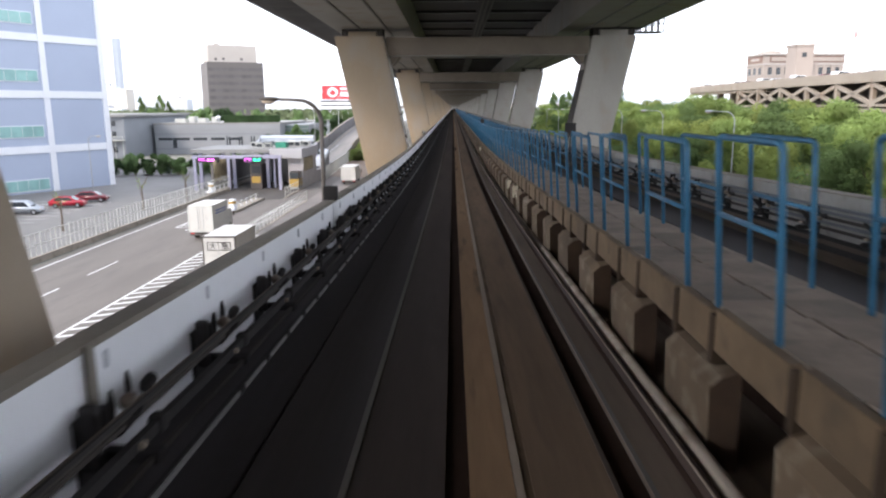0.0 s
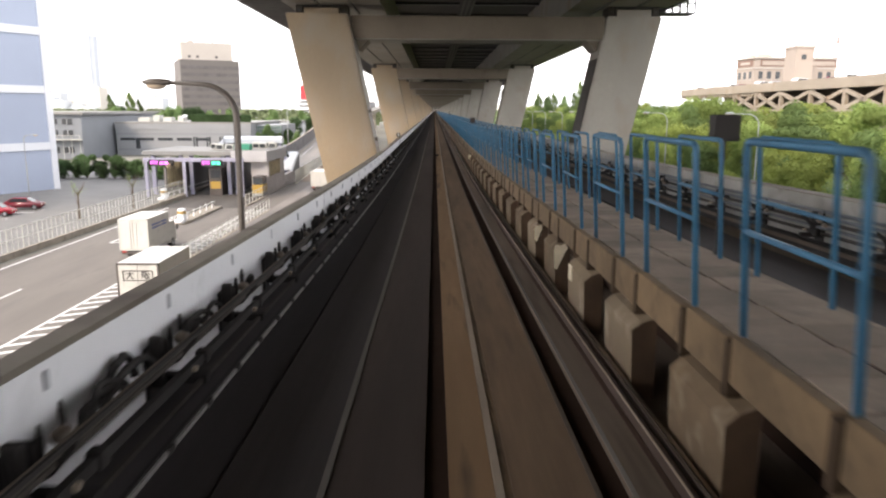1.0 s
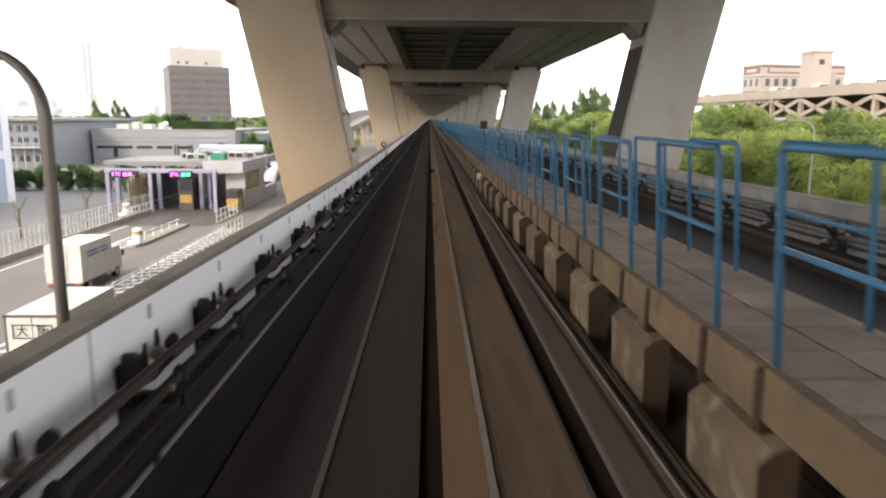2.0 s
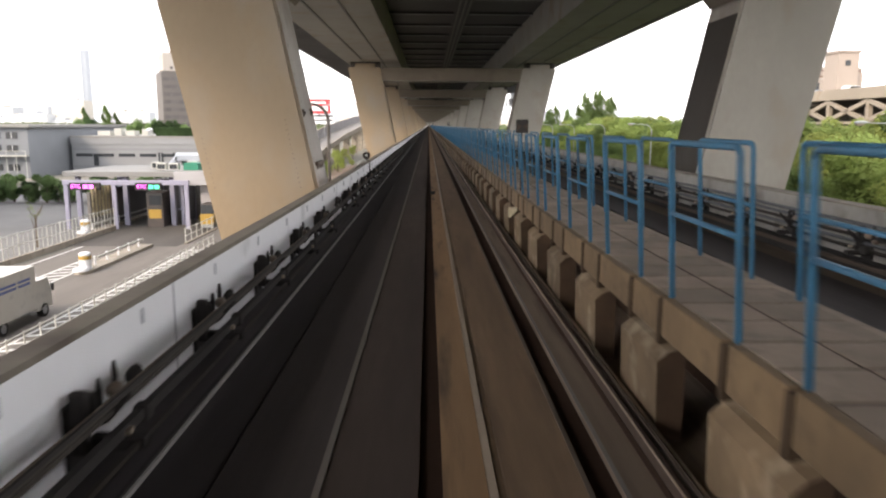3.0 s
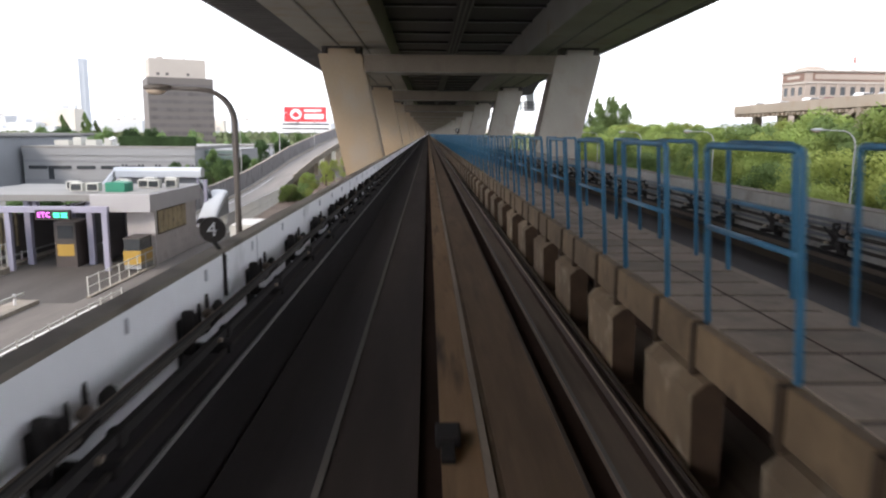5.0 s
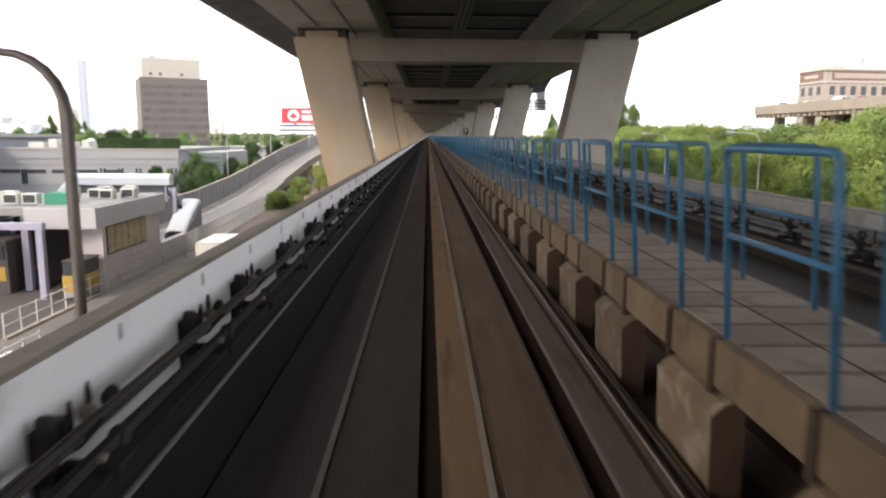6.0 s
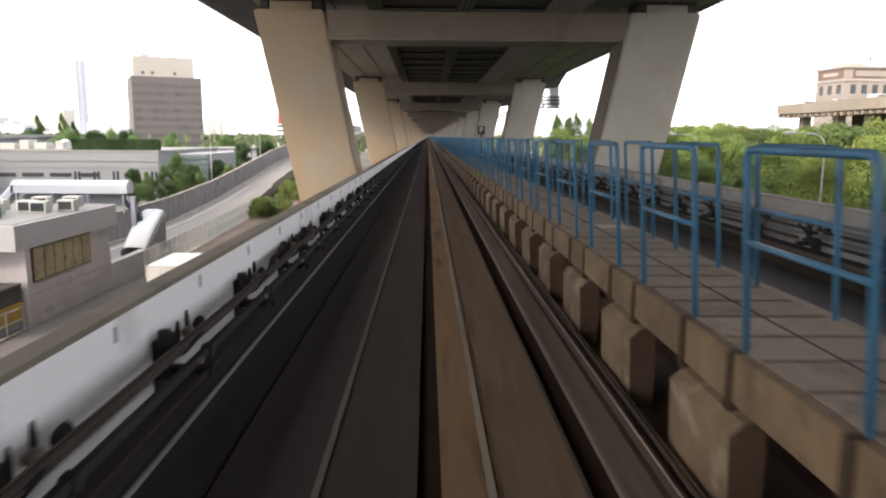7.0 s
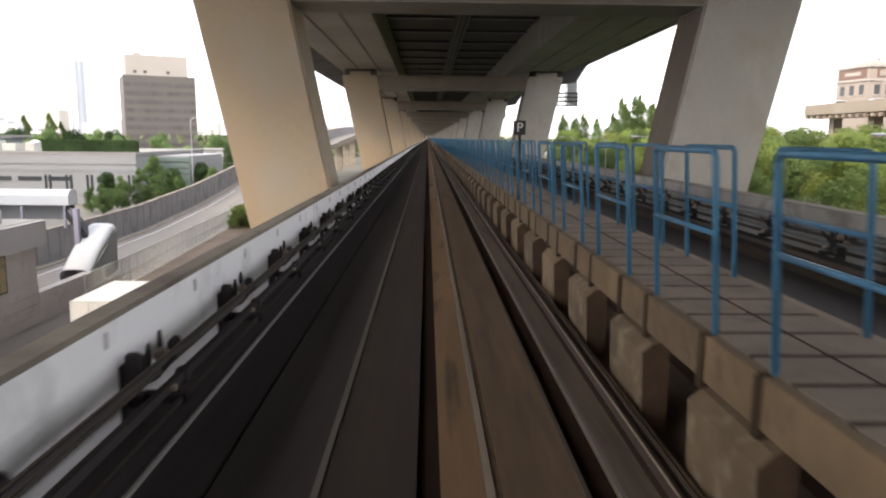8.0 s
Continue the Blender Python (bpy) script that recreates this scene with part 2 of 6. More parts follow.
parapet_left = strip("parapet_left", -2.45, -2.3, -0.06, 0.91, PARAPET, "white painted concrete parapet with grey stains", "parapet")
strip("coping_left", -2.475, -2.29, 0.91, 0.96, COPING, "brown weathered coping on the parapet", "coping")
strip("parapet_right", 7.3, 7.56, -0.06, 1.02, material("far_parapet", (0.36, 0.34, 0.31), stain=(0.2, 0.18, 0.16), stain_amount=0.4, coarse=0.5), "weathered concrete parapet beside the far track", "parapet")
strip("coping_right", 7.28, 7.6, 1.02, 1.045, COPING, "weathered coping on the far parapet", "coping")

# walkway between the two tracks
# Core wall coloured near black to paint the shade in the voids.
strip("walkway_wall", 2.5, 2.72, 0.0, 0.93, GROOVE, "concrete core under the walkway, shade put into its colour", "wall")
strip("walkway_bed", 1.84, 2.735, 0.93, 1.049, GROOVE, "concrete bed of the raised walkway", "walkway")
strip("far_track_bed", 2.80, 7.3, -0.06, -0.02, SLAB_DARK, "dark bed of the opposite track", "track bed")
for x in (3.6, 5.2):
    strip("far_running_pad", x, x + 1.1, -0.02, 0.03, PAD_DARK, "dark concrete running pad of the opposite track", "running pad")

# guide rails and power rails
strip("guide_rail_left", -1.65, -1.632, 0.27, 0.30, GUIDE, "polished steel guide rail beside the parapet", "guide rail")
strip("guide_rail_right", 1.44, 1.48, 0.16, 0.24, RUST, "rust-brown steel guide rail beside the walkway", "guide rail")
# Thin pale strip paints the highlight on the rail's edge.
strip("guide_rail_wear", 1.438, 1.452, 0.241, 0.247, EDGE, "painted highlight along the edge of the rusty guide rail", "guide rail")
strip("guide_rail_right_upper", 1.54, 1.57, 0.17, 0.22, EDGE_DULL, "worn steel cable pipe beside the guide rail", "guide rail")
thing("thick_pipe", tube(bmesh.new(), [(1.585, y, track_z(y) + 0.2) for y in range(-20, 13)], 0.056, 12), PIPE, "thick pale cable pipe along the bracket blocks", "pipe", smooth=True)
# Black strip added for the dark floor between rail and blocks.
strip("cable_trough_right", 1.50, 1.675, 0.0, 0.06, GROOVE, "black strip of floor at the foot of the bracket blocks", "trough")
strip("cable_pipe_right", 1.605, 1.63, 0.16, 0.19, EDGE, "thin pale cable pipe along the bracket blocks", "conduit")
strip("conduit_upper", -1.95, -1.915, 0.607, 0.635, BLACK, "black cable conduit along the parapet", "conduit")
strip("conduit_middle", -2.01, -1.985, 0.532, 0.556, DARK_COAT, "black cable conduit along the parapet", "conduit")
# Lighter strip laid on the conduit as its painted highlight.
strip("conduit_cap", -1.95, -1.935, 0.636, 0.641, EDGE_DULL, "dull grey strip painting a highlight on the cable conduit", "conduit")
strip("conduit_lower", -2.06, -2.02, 0.458, 0.49, DARK_COAT, "black cable conduit along the parapet", "conduit")
strip("feeder_cable", -2.02, -1.965, 0.29, 0.362, BLACK, "thick black feeder cable along the track side", "cable")
strip("feeder_cable_brown", -1.92, -1.885, 0.21, 0.245, DARK_COAT, "brown sheathed cable along the track side", "cable")
strip("feeder_cable_low", -1.84, -1.81, 0.10, 0.13, BLACK, "black cable low along the track side", "cable")
# ---- expressway over the guideway ----
LILAC_SIGN = material("sign_back", (0.55, 0.56, 0.58), rough=0.5, metal=0.3, vary=0.1)
PIERS = [-42.0, 3.2, 52.5, 105.0, 150.0, 198.0, 246.0, 294.0, 342.0, 390.0, 438.0, 486.0, 534.0, 582.0] + [630.0 + 48 * k for k in range(14)]


BOLT = mesh_of("bolt", tube(bmesh.new(), [(0, 0.02, 0), (0, -0.015, 0)], 0.016, 6), BROWN_COAT)


def pier(y):
    p = thing("expressway_pier", None, None, "beige-painted portal pier with legs splayed outwards", "pier", "expressway piers")
    p.location = (C, y, GZ)
    for s in (-1, 1):
        z0, z1 = 0.0, 8.15 - GZ
        near_in = 5.55 if s > 0 and y > 60 else 5.8
        i0, i1 = near_in + 0.202 * GZ, near_in + 0.202 * 8.15
        drop = 2.35 if y < 60 else 1.4
        i2 = i0 + (i1 - i0) * (z1 - drop) / z1
        skewed = s < 0 and 40 < y < 60
        wide, dy = (0.0, 0.0) if s > 0 else (0.3, -0.3) if skewed else (0.15, 0.0)
        o0, o1 = 8.8 + wide + 0.22 * GZ, 8.8 + wide + 0.22 * 8.15
        f, d = (-0.45, 2.35) if skewed else (0.0, 2.6)
        bm = prism(bmesh.new(), [(s * i0, f, z0), (s * o0, f + dy, z0), (s * o0, f + d + dy, z0), (s * i0, f + d, z0)], [(s * i1, f, z1), (s * o1, f + dy, z1), (s * o1, f + d + dy, z1), (s * i1, f + d, z1)])
        bmesh.ops.bevel(bm, geom=bm.edges[:], offset=0.08, segments=2, affect="EDGES")
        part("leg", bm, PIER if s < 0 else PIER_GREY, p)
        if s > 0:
            # Dark plate over the inner face: staining and the side's shade in one colour.
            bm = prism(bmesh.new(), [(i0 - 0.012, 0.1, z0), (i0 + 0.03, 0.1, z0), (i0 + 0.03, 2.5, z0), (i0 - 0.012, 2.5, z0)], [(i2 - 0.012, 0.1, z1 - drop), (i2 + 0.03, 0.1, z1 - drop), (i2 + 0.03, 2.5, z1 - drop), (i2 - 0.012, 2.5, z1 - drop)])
            part("inner_plate", bm, DARK_COAT if 40 < y < 60 else BROWN_COAT, p, "inner face darkened with stain and shade")
        if skewed:
            # Pale plate puts the sky light on this face into its colour.
            bm = prism(bmesh.new(), [(-i0 + 0.015, f + 0.1, z0), (-i0 - 0.03, f + 0.1, z0), (-i0 - 0.03, f + d - 0.1, z0), (-i0 + 0.015, f + d - 0.1, z0)], [(-i1 + 0.015, f + 0.1, z1), (-i1 - 0.03, f + 0.1, z1), (-i1 - 0.03, f + d - 0.1, z1), (-i1 + 0.015, f + d - 0.1, z1)])
            part("inner_plate", bm, PIER_INNER, p, "grey inner face, lightened for the side sky")
        if s < 0 and 40 < y < 60:
            for edge, rows in ((0, 15), (1, 11)):
                for i in range(rows):
                    z = 9.66 + 0.145 * i
                    xx = (i0 + (i1 - i0) * z / z1 + 0.52) if edge == 0 else (o0 + (o1 - o0) * z / z1 - 0.25)
                    share("bolt", BOLT, p, Matrix.Translation((s * xx, -0.508 if edge == 0 else -0.725, z)))
            for yy, z in ((-0.2, 11.9), (1.28, 11.95)):
                xx = i0 + (i1 - i0) * z / z1
                boss = part("boss", box(bmesh.new(), s * xx, s * xx + 0.05, yy - 0.12, yy + 0.12, z - 0.12, z + 0.12, 0.02), BROWN_COAT, p)
                part("boss_bolt", tube(bmesh.new(), [(s * xx + 0.05, yy, z), (s * xx + 0.1, yy, z)], 0.05, 8), DARK_COAT, boss)
            z = 10.38
            xx = i0 + (i1 - i0) * z / z1
            rail = part("pipe_bracket", box(bmesh.new(), s * xx, s * xx + 0.12, -0.05, 1.3, z - 0.09, z + 0.03, 0.02), BROWN_COAT, p)
            for yy in (0.12, 0.62, 1.12):
                part("bracket_foot", box(bmesh.new(), s * xx, s * xx + 0.1, yy - 0.04, yy + 0.04, z - 0.2, z - 0.09), BROWN_COAT, rail)
            for i in range(11):
                z = 9.7 + 0.42 * i
                xx = i0 + (i1 - i0) * z / z1
                for yy in (f + 0.28, f + d - 0.28):
                    share("bolt", BOLT, p, Matrix.Translation((s * xx + 0.012, yy, z)) @ pose(0, 0, 0, 0, 0, 90))
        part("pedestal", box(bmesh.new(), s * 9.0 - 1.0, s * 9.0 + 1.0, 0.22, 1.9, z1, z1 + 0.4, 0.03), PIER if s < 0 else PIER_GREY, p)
        part("sole_plate", box(bmesh.new(), s * 9.0 - 1.25, s * 9.0 + 1.25, 0.3, 1.8, z1 + 0.46, z1 + 0.55), SOFFIT, p)
        for dx in (-1.28, 1.28):
            bearing = part("bearing", box(bmesh.new(), s * 9.0 + dx - 0.19, s * 9.0 + dx + 0.19, 0.3, 1.8, z1, z1 + 0.56, 0.02), DARK_COAT, p)
            part("anchor_nut", tube(bmesh.new(), [(s * 9.0 + dx, 0.3, z1 + 0.28), (s * 9.0 + dx, 0.24, z1 + 0.28)], 0.07, 6), SOFFIT, bearing)
        bm = prism(bmesh.new(), [(s * 7.05, 0.3, z1 - 1.3), (s * 6.3, 0.3, z1 - 1.3), (s * 6.9, 0.3, z1 - 1.95)], [(s * 7.05, 2.2, z1 - 1.3), (s * 6.3, 2.2, z1 - 1.3), (s * 6.9, 2.2, z1 - 1.95)])
        if y < 60:
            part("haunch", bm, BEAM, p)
        else:
            bm.free()
    low = ((12.95, 8.6), (13.5, 9.7), (15.2, 10.0)) if y < 60 else ((12.9, 7.5), (14.5, 7.75), (15.3, 9.1))
    outline = [(px - C, pz - GZ) for px, pz in low + ((16.5, 10.65), (13.55, 10.68), (13.55, 8.6), (12.95, 8.6))]
    if not 100 < y < 140:
        part("cantilever_bracket", prism(bmesh.new(), [(px, 0.5, pz) for px, pz in outline], [(px, 1.9, pz) for px, pz in outline]), SOFFIT, p)
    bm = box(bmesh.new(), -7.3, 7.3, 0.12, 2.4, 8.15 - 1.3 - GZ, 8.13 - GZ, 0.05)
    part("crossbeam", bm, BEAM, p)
    # Lighter girder colour paints the flange as lit.
    part("lower_flange", box(bmesh.new(), -7.2, 7.2, 0.06, 2.46, 8.15 - 1.36 - GZ, 8.15 - 1.305 - GZ), GIRDER, p)
    if y < 300:
        for x in (-4.6, -1.5, 1.5, 4.6):
            part("splice_plate", box(bmesh.new(), x - 0.35, x + 0.35, 0.1, 0.125, 8.15 - 1.15 - GZ, 8.0 - GZ), BEAM, p)
    return p


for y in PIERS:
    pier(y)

def catwalk(y, x0, z, w, high=1.1):
    c = thing("inspection_platform", None, None, "black steel inspection platform with railings at the pier head", "platform", "inspection platforms")
    part("floor", box(bmesh.new(), x0, x0 + w, y, y + 1.3, z - 0.08, z), SOFFIT, c)
    for i in range(6):
        xx = x0 + 0.04 + (w - 0.08) * i / 5
        for yy in (y + 0.03, y + 1.27):
            part("post", box(bmesh.new(), xx - 0.045, xx + 0.045, yy - 0.03, yy + 0.03, z, z + high), SOFFIT, c)
    for yy in (y + 0.03, y + 1.27):
        for zz in (0.36 * high, 0.68 * high, high):
            part("rail", box(bmesh.new(), x0, x0 + w, yy - 0.025, yy + 0.025, z + zz - 0.08, z + zz), SOFFIT, c)


catwalk(53.0, 12.85, 8.45, 2.3, 1.5)
catwalk(151.4, 12.6, 5.55, 2.5, 1.25)
sb = thing("road_sign_back", None, None, "grey back of a road sign on a lattice steel frame", "sign")
part("panel", box(bmesh.new(), 14.0, 15.0, 152.75, 152.85, 5.7, 8.0), LILAC_SIGN, sb)
for x in (13.85, 14.95):
    part("hanger", box(bmesh.new(), x, x + 0.1, 152.86, 152.98, 5.5, 8.9), SOFFIT, sb)
for z in (5.6, 6.5, 7.4, 8.2):
    part("rung", box(bmesh.new(), 13.85, 15.05, 152.88, 152.95, z, z + 0.08), SOFFIT, sb)
for z, a, b in ((5.6, 12.75, 13.9), (6.3, 13.9, 12.75)):
    part("lattice_bar", tube(bmesh.new(), [(a, 151.45, z), (b, 151.45, z + 0.6)], 0.035, 5), SOFFIT, sb)
catwalk(199.0, 11.8, 5.5, 2.4)

for s, nm in ((-1, "girder_left"), (1, "girder_right")):
    g = thing(nm, None, None, "grey-beige steel box girder of the expressway with stained seams", "girder", kind="structure")
    xa, xb = sorted((C + s * 5.5, C + s * 11.0))
    part("box_girder", box(bmesh.new(), xa, xb, -60, END, 8.7, 10.9, 0.05), GIRDER, g)
    bm = bmesh.new()
    for off in (1.7, 3.6):
        xm = C + s * (5.5 + off)
        box(bm, xm - 0.06, xm + 0.06, -60, END, 8.63, 8.7)
    part("seam_flange", bm, RIB, g)

deck = thing("expressway_deck", None, None, "dark steel expressway deck seen from below", "deck", kind="structure")
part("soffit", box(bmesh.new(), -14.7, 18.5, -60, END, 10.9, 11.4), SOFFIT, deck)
bm = bmesh.new()
for x in (-14.7, 18.3):
    box(bm, x, x + 0.2, -60, END, 10.7, 12.3)
part("fascia", bm, RIB, deck)
bm = bmesh.new()
y = -58.0
while y < 420:
    for xa, xb in ((-14.4, -8.6), (13.6, 18.2)):
        box(bm, xa, xb, y, y + 0.25, 10.55, 10.9)
    y += 0.9
part("overhang_rib", bm, RIB, deck)
web, flange = bmesh.new(), bmesh.new()
y = -58.6
while y < 420:
    for xa, xb in ((C - 5.5, C - 0.6), (C + 0.6, C + 5.5)):
        box(web, xa, xb, y + 0.08, y + 0.14, 10.71, 10.9)
        box(flange, xa, xb, y, y + 0.22, 10.68, 10.71)
    y += 6.6
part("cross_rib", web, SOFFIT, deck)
# Flanges are pale to paint the light they catch.
part("cross_flange", flange, CROSS, deck, "flanges of the cross ribs with caught light painted in")
bm = bmesh.new()
for x in (C - 0.45, C - 0.1, C + 0.25):
    box(bm, x, x + 0.12, -60, 420, 10.25, 10.36)
part("service_pipe", bm, RIB, deck)

# ---- walkway railing ----
PITCH, LONG, FIRST = 1.93, 1.15, 3.19


def rail_frame_mesh(length):
    bm = bmesh.new()
    h, r, lean = 1.13, 0.055, -0.075
    pts = [(0, 0, -0.05), (0, 0, h - r)] + [(0, r - r * math.cos(k * math.pi / 8), h - r + r * math.sin(k * math.pi / 8)) for k in range(1, 5)]
    pts += [(0, length - r + r * math.sin(k * math.pi / 8), h - r + r * math.cos(k * math.pi / 8)) for k in range(0, 4)] + [(0, length, h - r), (0, length, -0.05)]
    pts = [(lean * z / h, y, z) for _, y, z in pts]
    tube(bm, pts, 0.0225, 8)
    tube(bm, [(lean * 0.55, 0, 0.62), (lean * 0.55, length, 0.62)], 0.018, 6)
    return mesh_of("rail_frame", bm, BLUE, True)


FRAME, SHORT_FRAME = rail_frame_mesh(LONG), rail_frame_mesh(0.93)
for nm, x, back in (("walkway_railing_near", 1.82, 0.0), ("walkway_railing_far", 2.72, -0.11)):
    rl = thing(nm, None, None, "sky-blue tubular steel railing of separate hoops along the walkway", "railing", "walkway railings", kind="structure")
    rest = bmesh.new()
    for k in range(-6, 300):
        y = FIRST + PITCH * k + back
        m = Matrix.Translation((x, y, track_z(y + 0.6) + 1.06))
        if k < 120:
            joint = nm.endswith("near") and k in (-1, 0)
            share("hoop", SHORT_FRAME if joint else FRAME, rl, m @ Matrix.Translation((0, 0.36 if joint else 0.0, 0)))
        else:
            tube(rest, [m @ Vector((0, 0, -0.05)), m @ Vector((0, 0, 1.14)), m @ Vector((0, LONG, 1.14)), m @ Vector((0, LONG, -0.05))], 0.03, 4)
    tagged(part("distant_hoops", rest, BLUE, rl), kind="stuff")


# ---- walkway edge: panels, ribs, bracket blocks, slabs ----
def placed(y, x=0.0, z=0.0):
    return Matrix.Translation((x, y, track_z(y) + z))


wall = thing("walkway_edge", None, None, "row of tan concrete edge panels with rust stains", "edge wall", kind="structure")
long_panel = mesh_of("panel", box(bmesh.new(), 1.735, 1.81, 0.045, LONG - 0.045, 0.76, 1.052, 0.012), PANEL)
short_panel = mesh_of("panel", box(bmesh.new(), 1.742, 1.815, 0.045, PITCH - LONG - 0.045, 0.75, 1.05, 0.012), PANEL)
rib = mesh_of("rib", box(bmesh.new(), 1.725, 1.83, -0.04, 0.04, 0.70, 1.04, 0.01), material("rusty_rib", (0.07, 0.048, 0.032), rough=0.9, spec=0.08, vary=0.3, coarse=1.5))
BLOCK_END = material("brown_block_end", (0.10, 0.06, 0.035), rough=0.85, vary=0.35, coarse=2.0)
section = [(1.68, 0.02), (1.87, 0.02), (1.87, 0.74), (1.74, 0.70), (1.66, 0.63)]
block = mesh_of("block", prism(bmesh.new(), [(px, -1.0, pz) for px, pz in section], [(px, -0.03, pz) for px, pz in section]), [BLOCK, BLOCK_END])
# Faces towards -y take the darker brown.
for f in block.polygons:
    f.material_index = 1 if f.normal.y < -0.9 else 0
pale_block = block.copy()
pale_block.materials[0] = (material("block_bleached", (0.235, 0.172, 0.108), rough=0.85, vary=0.2, coarse=1.0, stain=(0.38, 0.31, 0.23), stain_amount=0.4))
rest = bmesh.new()
for k in range(-4, 300):
    y = FIRST + PITCH * k
    if k < 110:
        share("long_panel", long_panel, wall, placed(y))
        share("short_panel", short_panel, wall, placed(y + LONG))
        share("rib", rib, wall, placed(y))
        share("rib", rib, wall, placed(y + LONG))
        share("block", pale_block if k in (7, 8, 10) else block, wall, placed(y))
    else:
        box(rest, 1.735, 1.81, y + 0.05, y + LONG - 0.03, 0.76, 1.035)
        box(rest, 1.745, 1.82, y + LONG + 0.05, y + PITCH - 0.03, 0.76, 1.03)
        box(rest, 1.68, 2.12, y - 1.0, y - 0.03, 0.02, 0.7)
tagged(part("distant_panels", rest, PANEL, wall), kind="stuff")
TORN = material("torn_sheet", (0.8, 0.69, 0.5), rough=0.7, vary=0.2, fine=12)
# torn pale patches on the ends of a few blocks
for k, wd, dp in ((9, 0.19, 0.34), (10, 0.13, 0.26), (22, 0.2, 0.22)):
    y = FIRST + PITCH * k - 1.0
    z = track_z(y)
    ring = [(1.645, z + 0.64), (1.67, z + 0.705), (1.645 + wd * 0.5, z + 0.69), (1.645 + wd * 0.8, z + 0.72), (1.645 + wd, z + 0.66), (1.645 + wd * 0.8, z + 0.6), (1.69, z + 0.7 - dp), (1.655, z + 0.72 - dp)]
    thing("torn_sheet", prism(bmesh.new(), [(px, y - 0.004, pz) for px, pz in ring], [(px, y - 0.018, pz) for px, pz in ring]), TORN, "torn cream sheet stuck on a concrete bracket block", "sheet", "torn sheets")
y = FIRST + PITCH * 8 - 0.2
z = track_z(y)
thing("torn_sheet", box(bmesh.new(), 1.65, 1.664, y - 0.09, y + 0.07, z + 0.46, z + 0.64), TORN, "cream sheet scrap stuck on a concrete bracket block", "sheet", "torn sheets")
thing("pale_slab_cover", box(bmesh.new(), 2.32, 2.7, 79.33, 79.62, 1.056, 1.064), EDGE, "pale square cover lying on the walkway slabs", "cover")

paving = thing("walkway_paving", None, None, "grey concrete slabs with dark open joints on the walkway", "paving", kind="structure")
slab = mesh_of("slab", box(bmesh.new(), 0, 0.448, 0.022, PITCH / 4 - 0.022, 1.015, 1.055, 0.006), WALK)
rest = bmesh.new()
for k in range(-40, 1000):
    y = FIRST + PITCH / 4 * k
    for x in (1.82, 2.295):
        if -2 <= k < 148:
            share("slab", slab, paving, placed(y, x))
        elif k > 0:
            box(rest, x, x + 0.44, y + 0.034, y + PITCH / 4 - 0.034, 1.015 + track_z(y), 1.055 + track_z(y))
tagged(part("distant_slabs", rest, WALK, paving), kind="stuff")
strip("walkway_far_kerb", 2.74, 2.83, 0.9, 1.05, WALK, "concrete kerb on the far side of the walkway", "kerb")

# ---- power-rail brackets along the parapets ----
RUSTY = material("porcelain_cream", (0.29, 0.225, 0.175), rough=0.35, vary=0.3)


def bracket():
    b = thing("power_rail_bracket", None, None, "black steel bracket with cream insulators holding cables at the parapet", "bracket", "power rail brackets")
    part("plate", box(bmesh.new(), -2.296, -2.255, -0.03, 0.26, 0.05, 0.54, 0.012), BLACK, b)
    part("clamp", box(bmesh.new(), -2.25, -2.14, -0.04, 0.06, 0.22, 0.64, 0.035), BLACK, b)
    part("clamp", box(bmesh.new(), -2.24, -2.15, 0.1, 0.2, 0.4, 0.58, 0.035), BLACK, b)
    part("arm", box(bmesh.new(), -2.22, -1.86, 0.14, 0.26, 0.19, 0.265, 0.01), BLACK, b)
    part("conduit_arm", prism(bmesh.new(), [(-2.25, 0.1, 0.3), (-2.06, 0.1, 0.4), (-1.91, 0.1, 0.575), (-1.91, 0.1, 0.605), (-2.08, 0.1, 0.455), (-2.25, 0.1, 0.42)], [(-2.25, 0.16, 0.3), (-2.06, 0.16, 0.4), (-1.91, 0.16, 0.575), (-1.91, 0.16, 0.605), (-2.08, 0.16, 0.455), (-2.25, 0.16, 0.42)]), BLACK, b)
    part("saddle", box(bmesh.new(), -2.05, -1.94, 0.42, 0.56, 0.25, 0.375, 0.035), BLACK, b)
    part("saddle_nut", box(bmesh.new(), -1.99, -1.93, 0.12, 0.17, 0.3, 0.34, 0.008), EDGE, b, "pale galvanised nut")
    part("end_cap", tube(bmesh.new(), [(-2.13, 0.58, 0.5), (-2.13, 0.63, 0.52), (-2.13, 0.74, 0.53), (-2.13, 0.8, 0.5)], [0.02, 0.04, 0.045, 0.02], 8), BLACK, b, "", True)
    for dy, h in ((0.19, 0.66), (0.43, 0.7)):
        part("pin", tube(bmesh.new(), [(-2.15, dy, 0.46), (-2.15, dy, h - 0.07), (-2.15, dy, h)], [0.018, 0.024, 0.012], 6), BLACK, b)
    for y0, z, r in ((0.29, 0.525, 0.052), (0.47, 0.45, 0.042)):
        part("insulator", tube(bmesh.new(), [(-2.12, y0, z), (-2.12, y0 + 0.03, z), (-2.12, y0 + 0.09, z), (-2.12, y0 + 0.15, z)], [r * 0.5, r, r, r * 0.55], 10), RUSTY, b, "cream porcelain insulator", True)
    return b


# bracket places: the spacing changes from girder to girder
PLACES = [1.75 + 1.95 * k for k in range(-3, 13)] + [26.9 + 2.49 * k for k in range(8)] + [48.95 + 2.5 * k for k in range(8)] + [68.2 + 2.52 * k for k in range(6)] + [82.6 + 2.52 * k for k in range(38)]
first_bracket = bracket()
first_bracket.matrix_basis = placed(PLACES[0])
